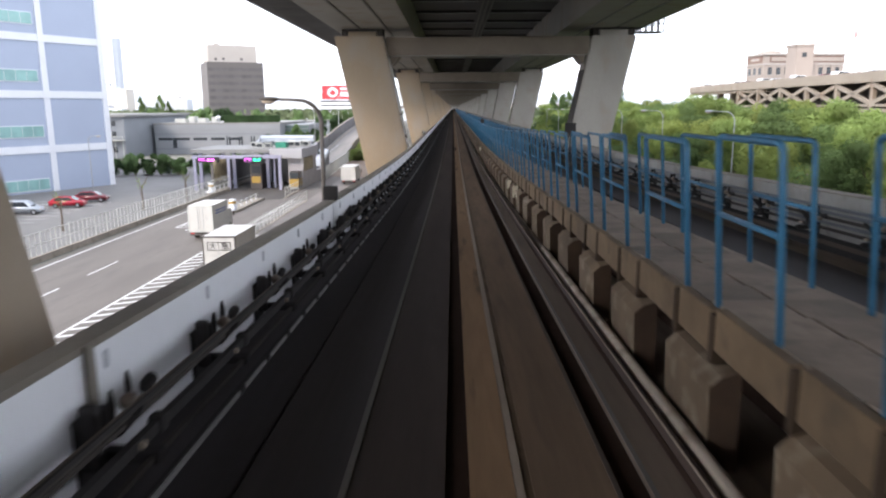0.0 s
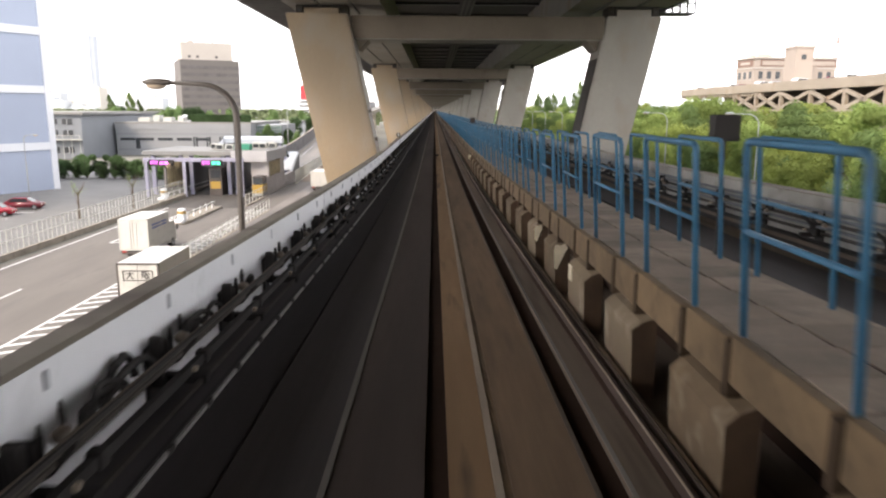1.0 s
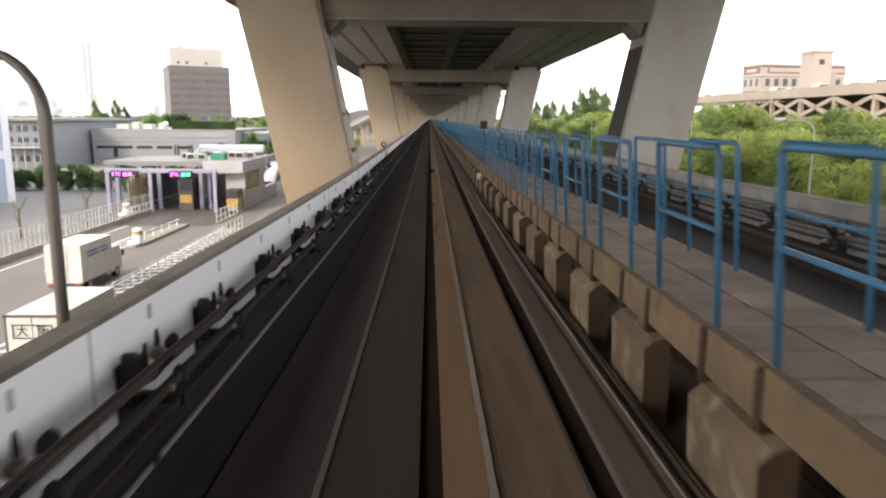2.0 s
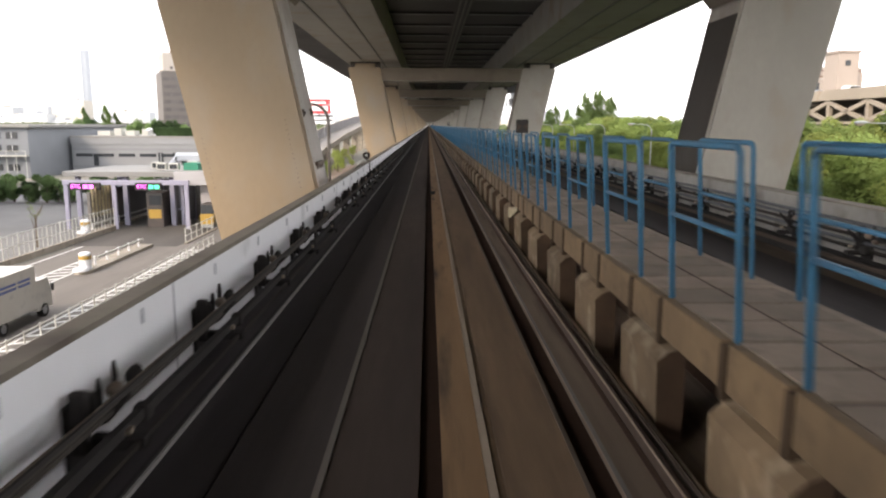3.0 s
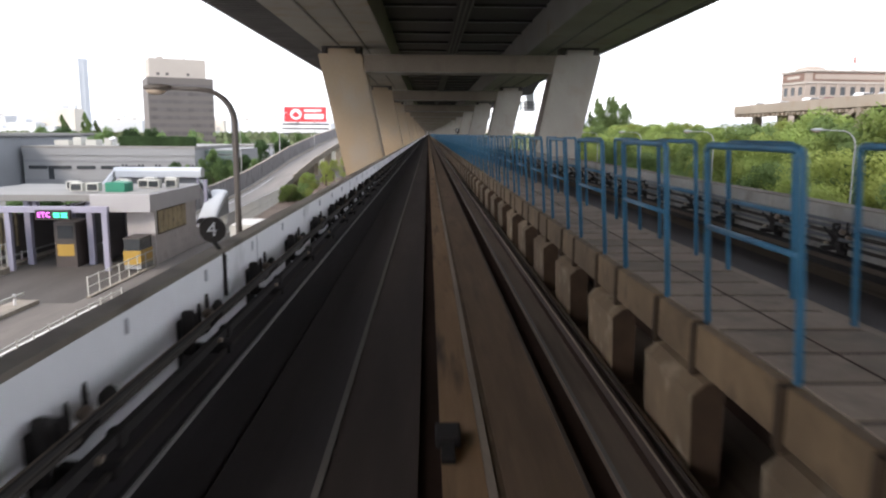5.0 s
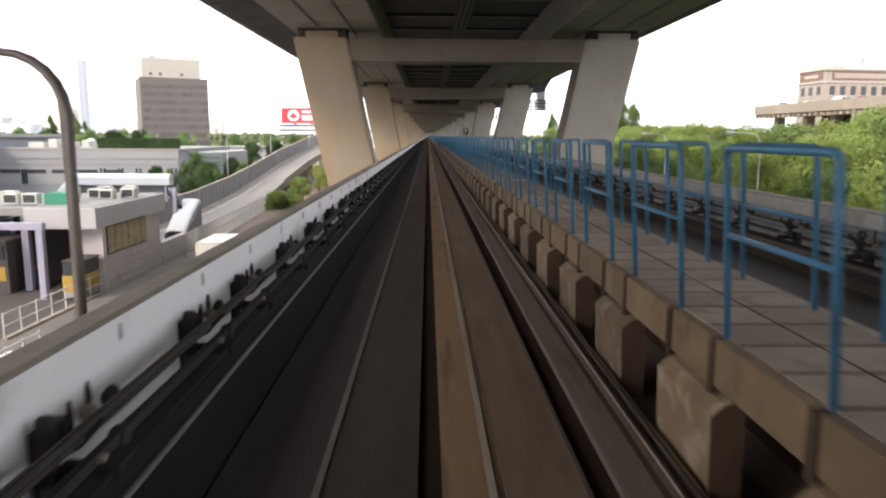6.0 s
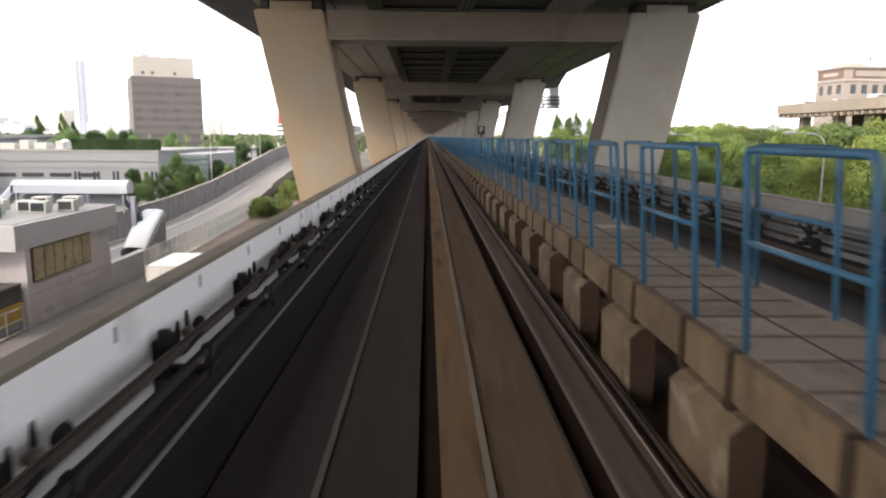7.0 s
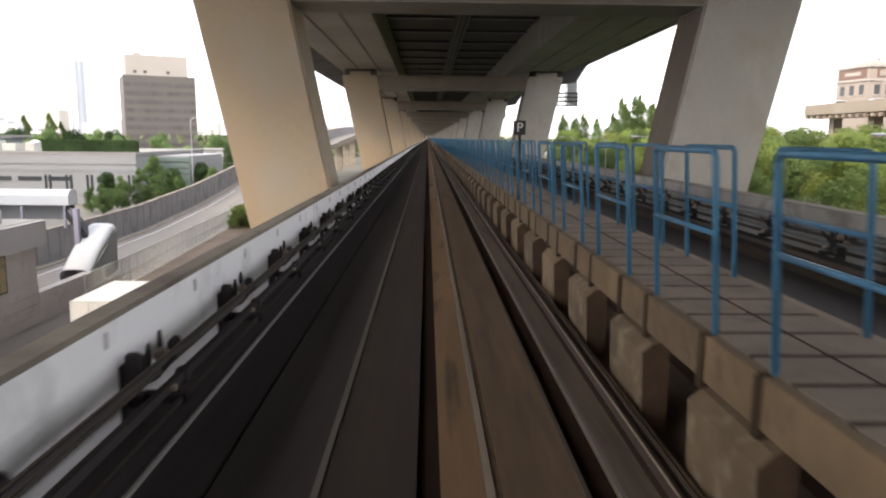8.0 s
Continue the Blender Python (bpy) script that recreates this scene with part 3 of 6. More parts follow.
for y in PLACES[1:]:
    copy_thing(first_bracket, placed(y))
for k in range(-2, 60):
    y = 4.87 + 2.3 * k
    copy_thing(first_bracket, Matrix.Translation((5.0, y, track_z(y) + 0.1)) @ pose(0, 0, 0, 0, 0, 180))
rest = bmesh.new()
for k in range(110):
    y = 178.4 + 2.52 * k
    box(rest, -2.25, -1.9, y - 0.1, y + 0.2, 0.05, 0.68)
thing("distant_brackets", rest, BLACK, "row of small black brackets along the parapet", "brackets", kind="stuff")
PLATE = material("marker_plate_grey", (0.68, 0.68, 0.71), rough=0.6, vary=0.2)
for k in range(-34, 34):
    y = 67.2 + 1.97 * k
    thing("marker_plate", box(bmesh.new(), -2.302, -2.282, y - 0.022, y + 0.022, 0.73 + track_z(y), 0.85 + track_z(y), 0.004), PLATE, "small grey marker plate on the white parapet", "plate", "parapet plates")
strip("far_cable_tray", 7.05, 7.27, -0.02, 0.2, BLACK, "dark cable tray along the far parapet", "cable tray")
CONDUIT = material("grey_conduit", (0.17, 0.178, 0.19), rough=0.5, vary=0.25, streak=(1, 0.2, 1))
for z, mat in ((0.77, CONDUIT), (0.67, CONDUIT), (0.57, DARK_COAT), (0.47, CONDUIT), (0.36, DARK_COAT)):
    thing("far_conduit", sweep(bmesh.new(), [(7.19 + 0.032 * math.cos(k * math.tau / 6), z + 0.032 * math.sin(k * math.tau / 6)) for k in range(6)]), mat, "cable pipe along the far parapet", "conduit", kind="structure")
strip("far_guide_rail", 6.7, 6.74, 0.2, 0.27, EDGE_DULL, "worn guide rail of the opposite track", "guide rail")
strip("far_side_slab", 6.25, 6.95, -0.02, 0.0, SIDE, "brown concrete side strip of the opposite track", "track slab")

rr = random.Random(5)
for y0, n in ((14.6, 4), (16.3, 3), (47.4, 4), (80.3, 4), (82.0, 3)):
    for i in range(n):
        y, w, h = y0 + rr.uniform(-0.35, 0.35), rr.uniform(0.5, 1.1), rr.uniform(0.06, 0.2)
        x, lean = rr.uniform(-2.22, -2.1), rr.uniform(-0.2, 0.2)
        pts = [(x + rr.uniform(-0.012, 0.012), y + w * (k / 10 - 0.5) + lean * math.sin(k * math.pi / 10), track_z(y) + 0.46 + h * math.sin(k * math.pi / 10) ** 0.7 + rr.uniform(-0.008, 0.008)) for k in range(11)]
        thing("cable_loop", tube(bmesh.new(), pts, rr.uniform(0.018, 0.03), 7), BLACK, "thick black cable looping up over the parapet conduits", "cable", "cable loops", smooth=True)
thing("wall_pipe", tube(bmesh.new(), [(-2.265, 3.9, track_z(3.9) + 0.1), (-2.265, 3.9, track_z(3.9) + 0.95)], 0.035, 10), CONCRETE, "grey-brown upright pipe fixed to the white parapet", "pipe", smooth=True)
# Black pieces added to break the bright rail into dashes.
for k in range(26):
    y = 4.9 + 0.77 * k
    thing("rail_clip", box(bmesh.new(), -1.656, -1.626, y - 0.06, y + 0.06, track_z(y) + 0.262, track_z(y) + 0.31, 0.004), BLACK, "small black piece added to break up the polished guide rail", "clip", "rail clips")
for k in range(14):
    y = 1.6 + 11.6 * k
    thing("parapet_joint", box(bmesh.new(), -2.304, -2.292, y - 0.01, y + 0.01, 0.1 + track_z(y), 0.908 + track_z(y)), PLATE, "grey filled joint in the white parapet", "joint", kind="structure")

# cast clamp beside the centre groove
bm = bmesh.new()
box(bm, 0.06, 0.25, 54.95, 55.25, -0.015, 0.07, 0.02)
box(bm, 0.1, 0.2, 54.7, 55.0, -0.012, 0.035, 0.01)
thing("track_clamp", bm, BLACK, "black iron clamp lying over the centre groove", "clamp")


# ---- writing ----
def writing(body, size, mat, m, parent, name="lettering"):
    cu = bpy.data.curves.new("lettering", "FONT")
    cu.body, cu.size, cu.align_x, cu.align_y, cu.extrude = body, size, "CENTER", "CENTER", 0.004
    tmp = bpy.data.objects.new("lettering_source", cu)
    me = bpy.data.meshes.new_from_object(tmp)
    bpy.data.objects.remove(tmp)
    me.materials.append(mat)
    return share(name, me, parent, m)


FACING = pose(0, 0, 0, 90, 0, 0)

# ---- signs on the guideway ----
def stop_sign(x, y, z, mark, lean):
    s = thing("number_sign", None, None, "round black sign with a white %s on a bent pole" % mark, "sign")
    part("pole", tube(bmesh.new(), [(x + lean, y, z - 0.75), (x + lean, y, z - 0.3), (x, y, z - 0.12)], 0.025, 8), BLACK, s)
    part("disc", tube(bmesh.new(), [(x, y - 0.02, z), (x, y + 0.02, z)], 0.145, 24), BLACK, s)
    writing(mark, 0.23, WHITE, Matrix.Translation((x, y - 0.025, z)) @ FACING, s, "figure")


stop_sign(-2.40, 58.0, 1.18, "4", 0.12)
p = thing("letter_sign", None, None, "square black sign with a white letter P on a post", "sign")
part("board", box(bmesh.new(), 1.68, 1.92, 94.0, 94.05, 2.32, 2.6, 0.01), BLACK, p)
part("post", box(bmesh.new(), 1.79, 1.84, 94.05, 94.1, 1.05, 2.6), BLACK, p)
writing("P", 0.25, WHITE, Matrix.Translation((1.8, 93.99, 2.46)) @ FACING, p, "letter")
for x, y, w, h, z in ((2.78, 16.8, 0.25, 0.25, 2.16), (1.79, 43.8, 0.23, 0.25, 2.22)):
    b = thing("signal_box", None, None, "dark metal box mounted on top of the blue railing", "box", "railing boxes")
    zz = track_z(y) + z
    part("case", box(bmesh.new(), x - w / 2, x + w / 2, y, y + (0.16 if y < 20 else 0.07), zz, zz + h, 0.015), BLACK, b)
    if y > 20:
        for q in (-1, 1):
            tri = [(x + q * 0.105, zz + 0.03), (x + q * 0.105, zz + h - 0.07), (x + q * 0.01, zz + h * 0.5)]
            part("faded_mark", prism(bmesh.new(), [(a, y - 0.003, c) for a, c in tri], [(a, y + 0.01, c) for a, c in tri]), RUST, b, "faded rust-brown triangle")
    part("stem", box(bmesh.new(), x - 0.012, x + 0.012, y + 0.05, y + 0.075, zz - 1.12, zz + 0.01), BLACK, b)
z = track_z(13.4) + 0.95
b = thing("black_box", box(bmesh.new(), -2.50, -2.24, 13.3, 13.5, z, z + 0.27, 0.015), BLACK, "black square box standing on the parapet coping", "box")


# ---- left side: roads, fences, toll plaza ----
def flat(name, x0, x1, y0, y1, mat, label, category, z=0.004):
    return thing(name, box(bmesh.new(), x0, x1, y0, y1, GZ - 0.2, GZ + z), mat, label, category, kind="structure")


flat("road", -33.5, -9.5, -120, 175, ASPHALT, "worn grey asphalt approach road beside the guideway", "road", 0.02)
flat("car_park", -120, -35.5, -60, 150, material("car_park_asphalt", (0.17, 0.165, 0.16), rough=0.9, vary=0.16, coarse=0.16, stain=(0.19, 0.18, 0.17), stain_amount=0.35), "pale grey asphalt car park", "car park", 0.012)
lines = thing("road_markings", None, None, "white hatched lane markings on the asphalt", "road marking", kind="structure")
hatch = mesh_of("stripe", prism(bmesh.new(), [(-0.75, -0.15, 0), (-0.75, 0.2, 0), (0.75, 1.0, 0), (0.75, 0.65, 0)], [(-0.75, -0.15, 0.004), (-0.75, 0.2, 0.004), (0.75, 1.0, 0.004), (0.75, 0.65, 0.004)]), PAINT)
for k in range(70):
    share("hatch_stripe", hatch, lines, Matrix.Translation((-21.2, 2 + 1.35 * k, GZ + 0.022)))
for k in range(12):
    share("hatch_stripe", hatch, lines, Matrix.Translation((-28.6, 74 + 1.35 * k, GZ + 0.022)))
for k in range(24):
    share("hatch_stripe", hatch, lines, Matrix.Translation((-23.75 - 0.049 * 1.5 * k, 132.5 + 1.5 * k, GZ + 0.056)))
for x, y0, y1 in ((-22.1, -40, 97), (-27.7, 72, 92), (-29.5, 74, 92), (-32.8, -40, 105)):
    part("edge_line", box(bmesh.new(), x - 0.09, x + 0.09, y0, y1, GZ + 0.021, GZ + 0.026), PAINT, lines)
for k in (7, 8):
    part("lane_dash", box(bmesh.new(), -27.9, -27.75, -20 + 9 * k, -15 + 9 * k, GZ + 0.021, GZ + 0.026), PAINT, lines)

for k in range(14):
    for x in (-63.0, -57.2, -51.5):
        part("bay_line", box(bmesh.new(), x, x + 4.6, 62 + 2.6 * k, 62.1 + 2.6 * k, GZ + 0.013, GZ + 0.017), PAINT, lines)
FENCE = material("pale_fence", (0.52, 0.52, 0.48), rough=0.6, vary=0.08)


def panel_fence(x0, y0, x1, y1, n, h, base, mesh_mat, label, bars=3):
    """A fence of posts, two rails, upright bars and, where given, a sheet in each bay."""
    slim = 0.06 if mesh_mat else 0.035
    f = thing("fence", None, None, label, "fence", "road fences")
    d = Vector((x1 - x0, y1 - y0, 0)) / n
    turn = Matrix.Rotation(math.atan2(d.y, d.x), 4, "Z")
    post = mesh_of("post", box(bmesh.new(), -slim, slim, -slim, slim, 0, h + 0.08), FENCE)
    rails = [mesh_of("rail", box(bmesh.new(), 0.06, d.length - 0.06, -0.03, 0.03, z - 0.06, z), FENCE) for z in (h * 0.5, h)]
    bar = mesh_of("bar", box(bmesh.new(), -0.025, 0.025, -0.02, 0.02, 0.1, h - 0.06), FENCE)
    sheet = mesh_of("sheet", box(bmesh.new(), 0.06, d.length - 0.06, 0.03, 0.05, 0.1, h - 0.1), mesh_mat) if mesh_mat else None
    kerb = box(bmesh.new(), 0, d.length * n, -0.15, 0.15, -base, 0.0)
    k = part("kerb", kerb, CONCRETE, f)
    k.matrix_basis = Matrix.Translation((x0, y0, GZ + base)) @ turn
    for i in range(n + 1):
        m = Matrix.Translation(Vector((x0, y0, GZ + base)) + d * i) @ turn
        share("post", post, f, m)
        if i < n:
            for rail in rails:
                share("rail", rail, f, m)
            for j in range(1, bars + 1):
                share("bar", bar, f, m @ Matrix.Translation((d.length * j / (bars + 1), 0, 0)))
            if sheet:
                share("sheet", sheet, f, m)
    return f


panel_fence(-34.3, -30, -34.3, 108, 60, 1.9, 0.55, None, "pale metal fence with open barred bays on a kerb", 2)
panel_fence(-20.0, 60, -20.0, 96, 24, 1.25, 0.1, None, "white tubular steel guard fence beside the toll lane", 0)
panel_fence(-22.7, 126.8, -24.8, 169.5, 26, 2.15, 0.1, None, "pale tall barred fence beside the ramp", 5)
panel_fence(-23.6, 99, -23.6, 111, 7, 1.35, 0.15, None, "white tubular steel guard fence in front of the toll house", 0)
# Darker asphalt under the canopy paints in the shade there.
flat("toll_lane", -36.0, -23.9, 97.5, 131.0, material("toll_lane_shaded", (0.085, 0.075, 0.068), rough=0.85, vary=0.3, coarse=0.25, streak=(1.5, 0.2, 1)), "toll lane asphalt darkened for the canopy's shade", "road", 0.028)
flat("toll_apron", -38.0, -25.3, 132, 182, material("apron", (0.21, 0.19, 0.175), vary=0.12, coarse=0.1), "grey asphalt apron between toll plaza and ramp", "road", 0.012)
flat("ramp_verge", -25.28, -20.02, 131.2, 236, material("ramp_verge_soil", (0.17, 0.12, 0.085), vary=0.25, coarse=0.3), "brown bare verge between ramp fence and guideway", "verge", 0.05)
flat("service_lane", -20.0, -9.6, 60, 127.98, material("service_lane_asphalt", (0.22, 0.195, 0.18), vary=0.2, coarse=0.15), "worn grey service lane below the guideway", "road", 0.06)
flat("verge", -20.0, -9.6, 128, 190, material("verge_concrete", (0.165, 0.12, 0.085), vary=0.2, coarse=0.15), "brown-grey paved verge between fence and guideway", "verge", 0.06)

LILAC = material("gantry_steel", (0.33, 0.32, 0.41), rough=0.5, vary=0.08)
MAGENTA, GREEN = glow("led_magenta", (1.0, 0.15, 0.95), 0.8), glow("led_green", (0.05, 0.95, 0.45), 0.6)
gantry = thing("toll_gantry", None, None, "lilac-grey steel gantry carrying lit lane signs", "gantry")
for x in (-39.7, -34.5, -26.6):
    part("post", box(bmesh.new(), x - 0.22, x + 0.22, 108.8, 109.2, GZ, -4.3, 0.03), LILAC, gantry)
part("beam", box(bmesh.new(), -40.0, -26.3, 108.75, 109.25, -4.3, -3.8, 0.03), LILAC, gantry)
for x0, bars in ((-39.0, ((0, 3.1, MAGENTA),)), (-31.9, ((1.4, 2.6, GREEN),))):
    w = bars[-1][1]
    sg = part("sign_case", box(bmesh.new(), x0 - 0.1, x0 + w + 0.1, 108.45, 108.74, -4.85, -4.05, 0.02), BLACK, gantry, "black lit lane sign")
    share_m = Matrix.Translation((x0 + 0.62, 108.43, -4.45)) @ FACING
    writing("ETC", 0.6, MAGENTA, share_m, sg)
    for a0, a1, mt in bars:
        for i in range(2):
            c0 = max(a0, 1.4) + 0.62 * i
            for dz in (0.0, 0.22):
                part("lit_bar", box(bmesh.new(), x0 + c0, x0 + c0 + 0.48, 108.42, 108.448, -4.66 + dz, -4.5 + dz), mt, sg)

canopy = thing("toll_canopy", None, None, "flat grey toll canopy with a deep pale fascia", "canopy")
part("thin_roof", box(bmesh.new(), -41.0, -28.52, 110.9, 124.0, -3.55, -3.0, 0.03), ROOFGREY, canopy)
part("roof", box(bmesh.new(), -28.5, -23.46, 110.55, 124.0, -4.45, -2.95, 0.03), material("canopy_fascia", (0.42, 0.41, 0.42), rough=0.6, vary=0.06), canopy)
part("roof_sheet", box(bmesh.new(), -28.2, -23.8, 110.9, 123.7, -2.95, -2.9), ROOFGREY, canopy)
for x, y in ((-39.8, 112), (-34.5, 112), (-29.2, 112), (-39.8, 123), (-29.2, 123)):
    part("column", box(bmesh.new(), x - 0.25, x + 0.25, y - 0.25, y + 0.25, GZ, -3.55, 0.03), LILAC, canopy)

house = thing("toll_house", None, None, "grey block-walled toll house with a row of dirty yellow shutters", "toll house")
HOUSEWALL = material("house_wall", (0.5, 0.465, 0.455), rough=0.8, vary=0.12, coarse=0.3, stain=(0.38, 0.35, 0.33), stain_amount=0.3)
part("wall", box(bmesh.new(), -26.0, -23.7, 111.8, 123.0, GZ, -4.45), HOUSEWALL, house)
for i in range(1, 5):
    part("course", box(bmesh.new(), -23.7, -23.66, 111.8, 123.0, GZ + 0.62 * i - 0.56, GZ + 0.62 * i - 0.02), HOUSEWALL, house)
part("pilaster", box(bmesh.new(), -24.1, -23.55, 111.6, 112.15, GZ, -4.46), HOUSEWALL, house)
SHUTTER = material("yellow_shutter", (0.36, 0.29, 0.17), rough=0.6, vary=0.3, coarse=0.6, stain=(0.16, 0.13, 0.09), stain_amount=0.4)
wf = part("window_frame", box(bmesh.new(), -23.72, -23.62, 112.4, 119.8, -6.6, -4.47), DARKGLASS, house)
for i in range(6):
    y = 112.55 + 1.2 * i
    part("shutter", box(bmesh.new(), -23.62, -23.56, y, y + 1.08, -6.5, -4.55, 0.01), SHUTTER, wf)
part("low_wall", box(bmesh.new(), -24.2, -23.6, 123.0, 131.0, GZ, -7.3, 0.02), HOUSEWALL, house)

YELLOW = material("yellow_paint", (0.42, 0.265, 0.05), rough=0.5, vary=0.12)


BROWNBOOTH = material("booth_brown", (0.075, 0.062, 0.058), rough=0.5, vary=0.25, coarse=0.4)


def booth(x, y):
    b = thing("toll_booth", None, None, "narrow toll booth with dark windows and a yellow band", "booth", "toll booths")
    part("base", box(bmesh.new(), x - 0.7, x + 0.7, y, y + 2.6, GZ + 0.2, GZ + 0.6, 0.03), GREYWALL, b)
    part("yellow_band", box(bmesh.new(), x - 0.72, x + 0.72, y - 0.03, y + 2.6, GZ + 0.6, GZ + 1.75), YELLOW, b)
    part("glazing", box(bmesh.new(), x - 0.66, x + 0.66, y + 0.04, y + 2.56, GZ + 1.75, GZ + 2.7), DARKGLASS, b)
    part("roof", box(bmesh.new(), x - 0.72, x + 0.72, y - 0.04, y + 2.64, GZ + 2.7, GZ + 2.82, 0.03), BROWNBOOTH, b)


booth(-24.45, 108.7)
b = thing("toll_office", None, None, "dark brown toll lane office with a yellow panel", "toll office")
part("body", box(bmesh.new(), -31.7, -29.9, 110.6, 114.0, GZ, -5.3, 0.04), BROWNBOOTH, b)
part("yellow_panel", box(bmesh.new(), -31.5, -30.1, 110.55, 110.6, -8.2, -7.2), YELLOW, b)
part("window", box(bmesh.new(), -31.4, -30.1, 110.54, 110.62, -6.7, -5.6), DARKGLASS, b)
for x, y0, y1 in ((-26.9, 84.6, 97.4), (-36.0, 104.0, 132.0)):
    isl = thing("toll_island", None, None, "raised concrete toll island with a rounded striped nose", "island", "toll islands")
    bm = bmesh.new()
    ring = [(x + 0.75 * math.cos(a), y0 + 1.2 + 1.6 * math.sin(a)) for a in [math.pi + k * math.pi / 8 for k in range(9)]] + [(x + 0.75, y1), (x - 0.75, y1)]
    prism(bm, [(px, py, GZ) for px, py in ring], [(px, py, GZ + 0.28) for px, py in ring])
    part("kerb", bm, CONCRETE, isl)
    part("rail", box(bmesh.new(), x - 0.06, x + 0.06, y0 + 3, y1 - 0.5, GZ + 0.75, GZ + 0.9), FENCE, isl)
    for i in range(5):
        part("post", tube(bmesh.new(), [(x, y0 + 2.5 + 2.2 * i, GZ + 0.28), (x, y0 + 2.5 + 2.2 * i, GZ + 1.0)], 0.09, 8), WHITE, isl)
    cushion = part("crash_cushion", tube(bmesh.new(), [(x, y0 + 0.9, GZ + 0.28), (x, y0 + 0.9, GZ + 1.5), (x, y0 + 0.9, GZ + 1.6)], [0.45, 0.43, 0.3], 16), WHITE, isl, "white crash cushion with a yellow band")
    part("band", tube(bmesh.new(), [(x, y0 + 0.9, GZ + 1.05), (x, y0 + 0.9, GZ + 1.35)], 0.455, 16), YELLOW, cushion)
    part("nose", tube(bmesh.new(), [(x, y0 + 0.15, GZ + 0.28), (x, y0 + 0.15, GZ + 0.5), (x, y0 + 0.15, GZ + 0.56)], [0.6, 0.5, 0.25], 14), WHITE, isl, "white rounded nose")
screen = thing("lane_screen", box(bmesh.new(), -36.6, -36.3, 107, 130, GZ, -5.0), material("lane_screen", (0.17, 0.155, 0.145), vary=0.2, coarse=0.2), "dark brown lane screen wall under the toll canopy", "screen")
# Dark panels added to stand for the shaded mass under the canopy.
DARKSCREEN = material("dark_screen", (0.07, 0.065, 0.07), rough=0.4, vary=0.3, coarse=0.3)
for x, y0, y1 in ((-28.3, 112.5, 130.0), (-33.6, 118.0, 130.0)):
    sc = thing("lane_partition", None, None, "dark panel added for the shaded interior of the toll lanes", "partition", "lane partitions")
    part("panel", box(bmesh.new(), x - 0.1, x + 0.1, y0, y1, GZ + 0.3, -4.6), DARKSCREEN, sc)
    for i in range(5):
        yy = y0 + (y1 - y0) * i / 4.2
        part("post", box(bmesh.new(), x - 0.16, x + 0.16, yy - 0.12, yy + 0.12, GZ, -4.5), LILAC, sc)
for i in range(8):
    thing("screen_fin", box(bmesh.new(), -36.3, -36.1, 107.3 + 0.8 * i, 107.55 + 0.8 * i, -7.7, -4.5, 0.02), SHUTTER, "cream upright fin on the lane screen", "fin", "screen fins")
cab = thing("lane_cabinet", box(bmesh.new(), -31.3, -30.9, 121, 130, GZ, -5.0), GREYWALL, "grey screen wall beside the toll booth", "screen")

# covered stair and duct over the toll canopy
duct = thing("roof_walkway", None, None, "white covered roof walkway with a rounded hood", "covered walkway")
HOOD = material("white_hood", (0.55, 0.58, 0.62), rough=0.4, vary=0.05, bump=0.03)
hood = [(0, -0.7, 0.0), (0, -0.7, 0.7), (0, -0.45, 1.0), (0, 0, 1.1), (0, 0.45, 1.0), (0, 0.7, 0.7), (0, 0.7, 0.0)]
bm = prism(bmesh.new(), [(-35.4, 131.9 + y, -2.75 + z) for _, y, z in hood], [(-25.6, 131.9 + y, -2.75 + z) for _, y, z in hood])
part("hood", bm, HOOD, duct)
bm = prism(bmesh.new(), [(-35.2, 131.9 + y, -2.7 + z) for _, y, z in hood], [(-37.2, 131.9 + y, -4.9 + z) for _, y, z in hood])
part("sloping_hood", bm, HOOD, duct)
for x in (-35.0, -32.0, -29.0, -26.0):
    part("leg", box(bmesh.new(), x - 0.08, x + 0.08, 131.3, 131.5, -4.4, -2.7), LILAC, duct)
part("side_screen", box(bmesh.new(), -35.0, -25.8, 132.5, 132.56, -3.9, -2.75), GREYWALL, duct)
stair = thing("covered_stair", None, None, "white hooded stair running down beside the ramp", "stair")
barrel = [(1.0 * math.copysign(abs(math.cos(k * math.pi / 12)) ** 0.55, 6 - k), 0.62 * math.sin(k * math.pi / 12) ** 0.6) for k in range(13)]
shell = barrel + [(0.9 * px, 0.9 * pz) for px, pz in barrel[::-1]]
stops = ((-24.1, 133.0, -4.85), (-24.15, 132.5, -4.95), (-24.45, 131.2, -6.1), (-24.8, 129.7, -7.75))
bm = bmesh.new()
rings = [[bm.verts.new((x + px, y, z + pz)) for px, pz in shell] for x, y, z in stops]
for r0, r1 in zip(rings, rings[1:]):
    for k in range(len(shell)):
        bm.faces.new((r0[k], r0[(k + 1) % len(shell)], r1[(k + 1) % len(shell)], r1[k]))
bm.faces.new(rings[0][::-1])
bm.faces.new(rings[-1])
hood_part = part("hood", bm, HOOD, stair, "", True)
for x, y, z in stops[3:]:
    part("hood_rib", tube(bmesh.new(), [(x + 1.0 * px, y, z + 1.0 * pz) for px, pz in barrel], 0.035, 5), LILAC, hood_part)
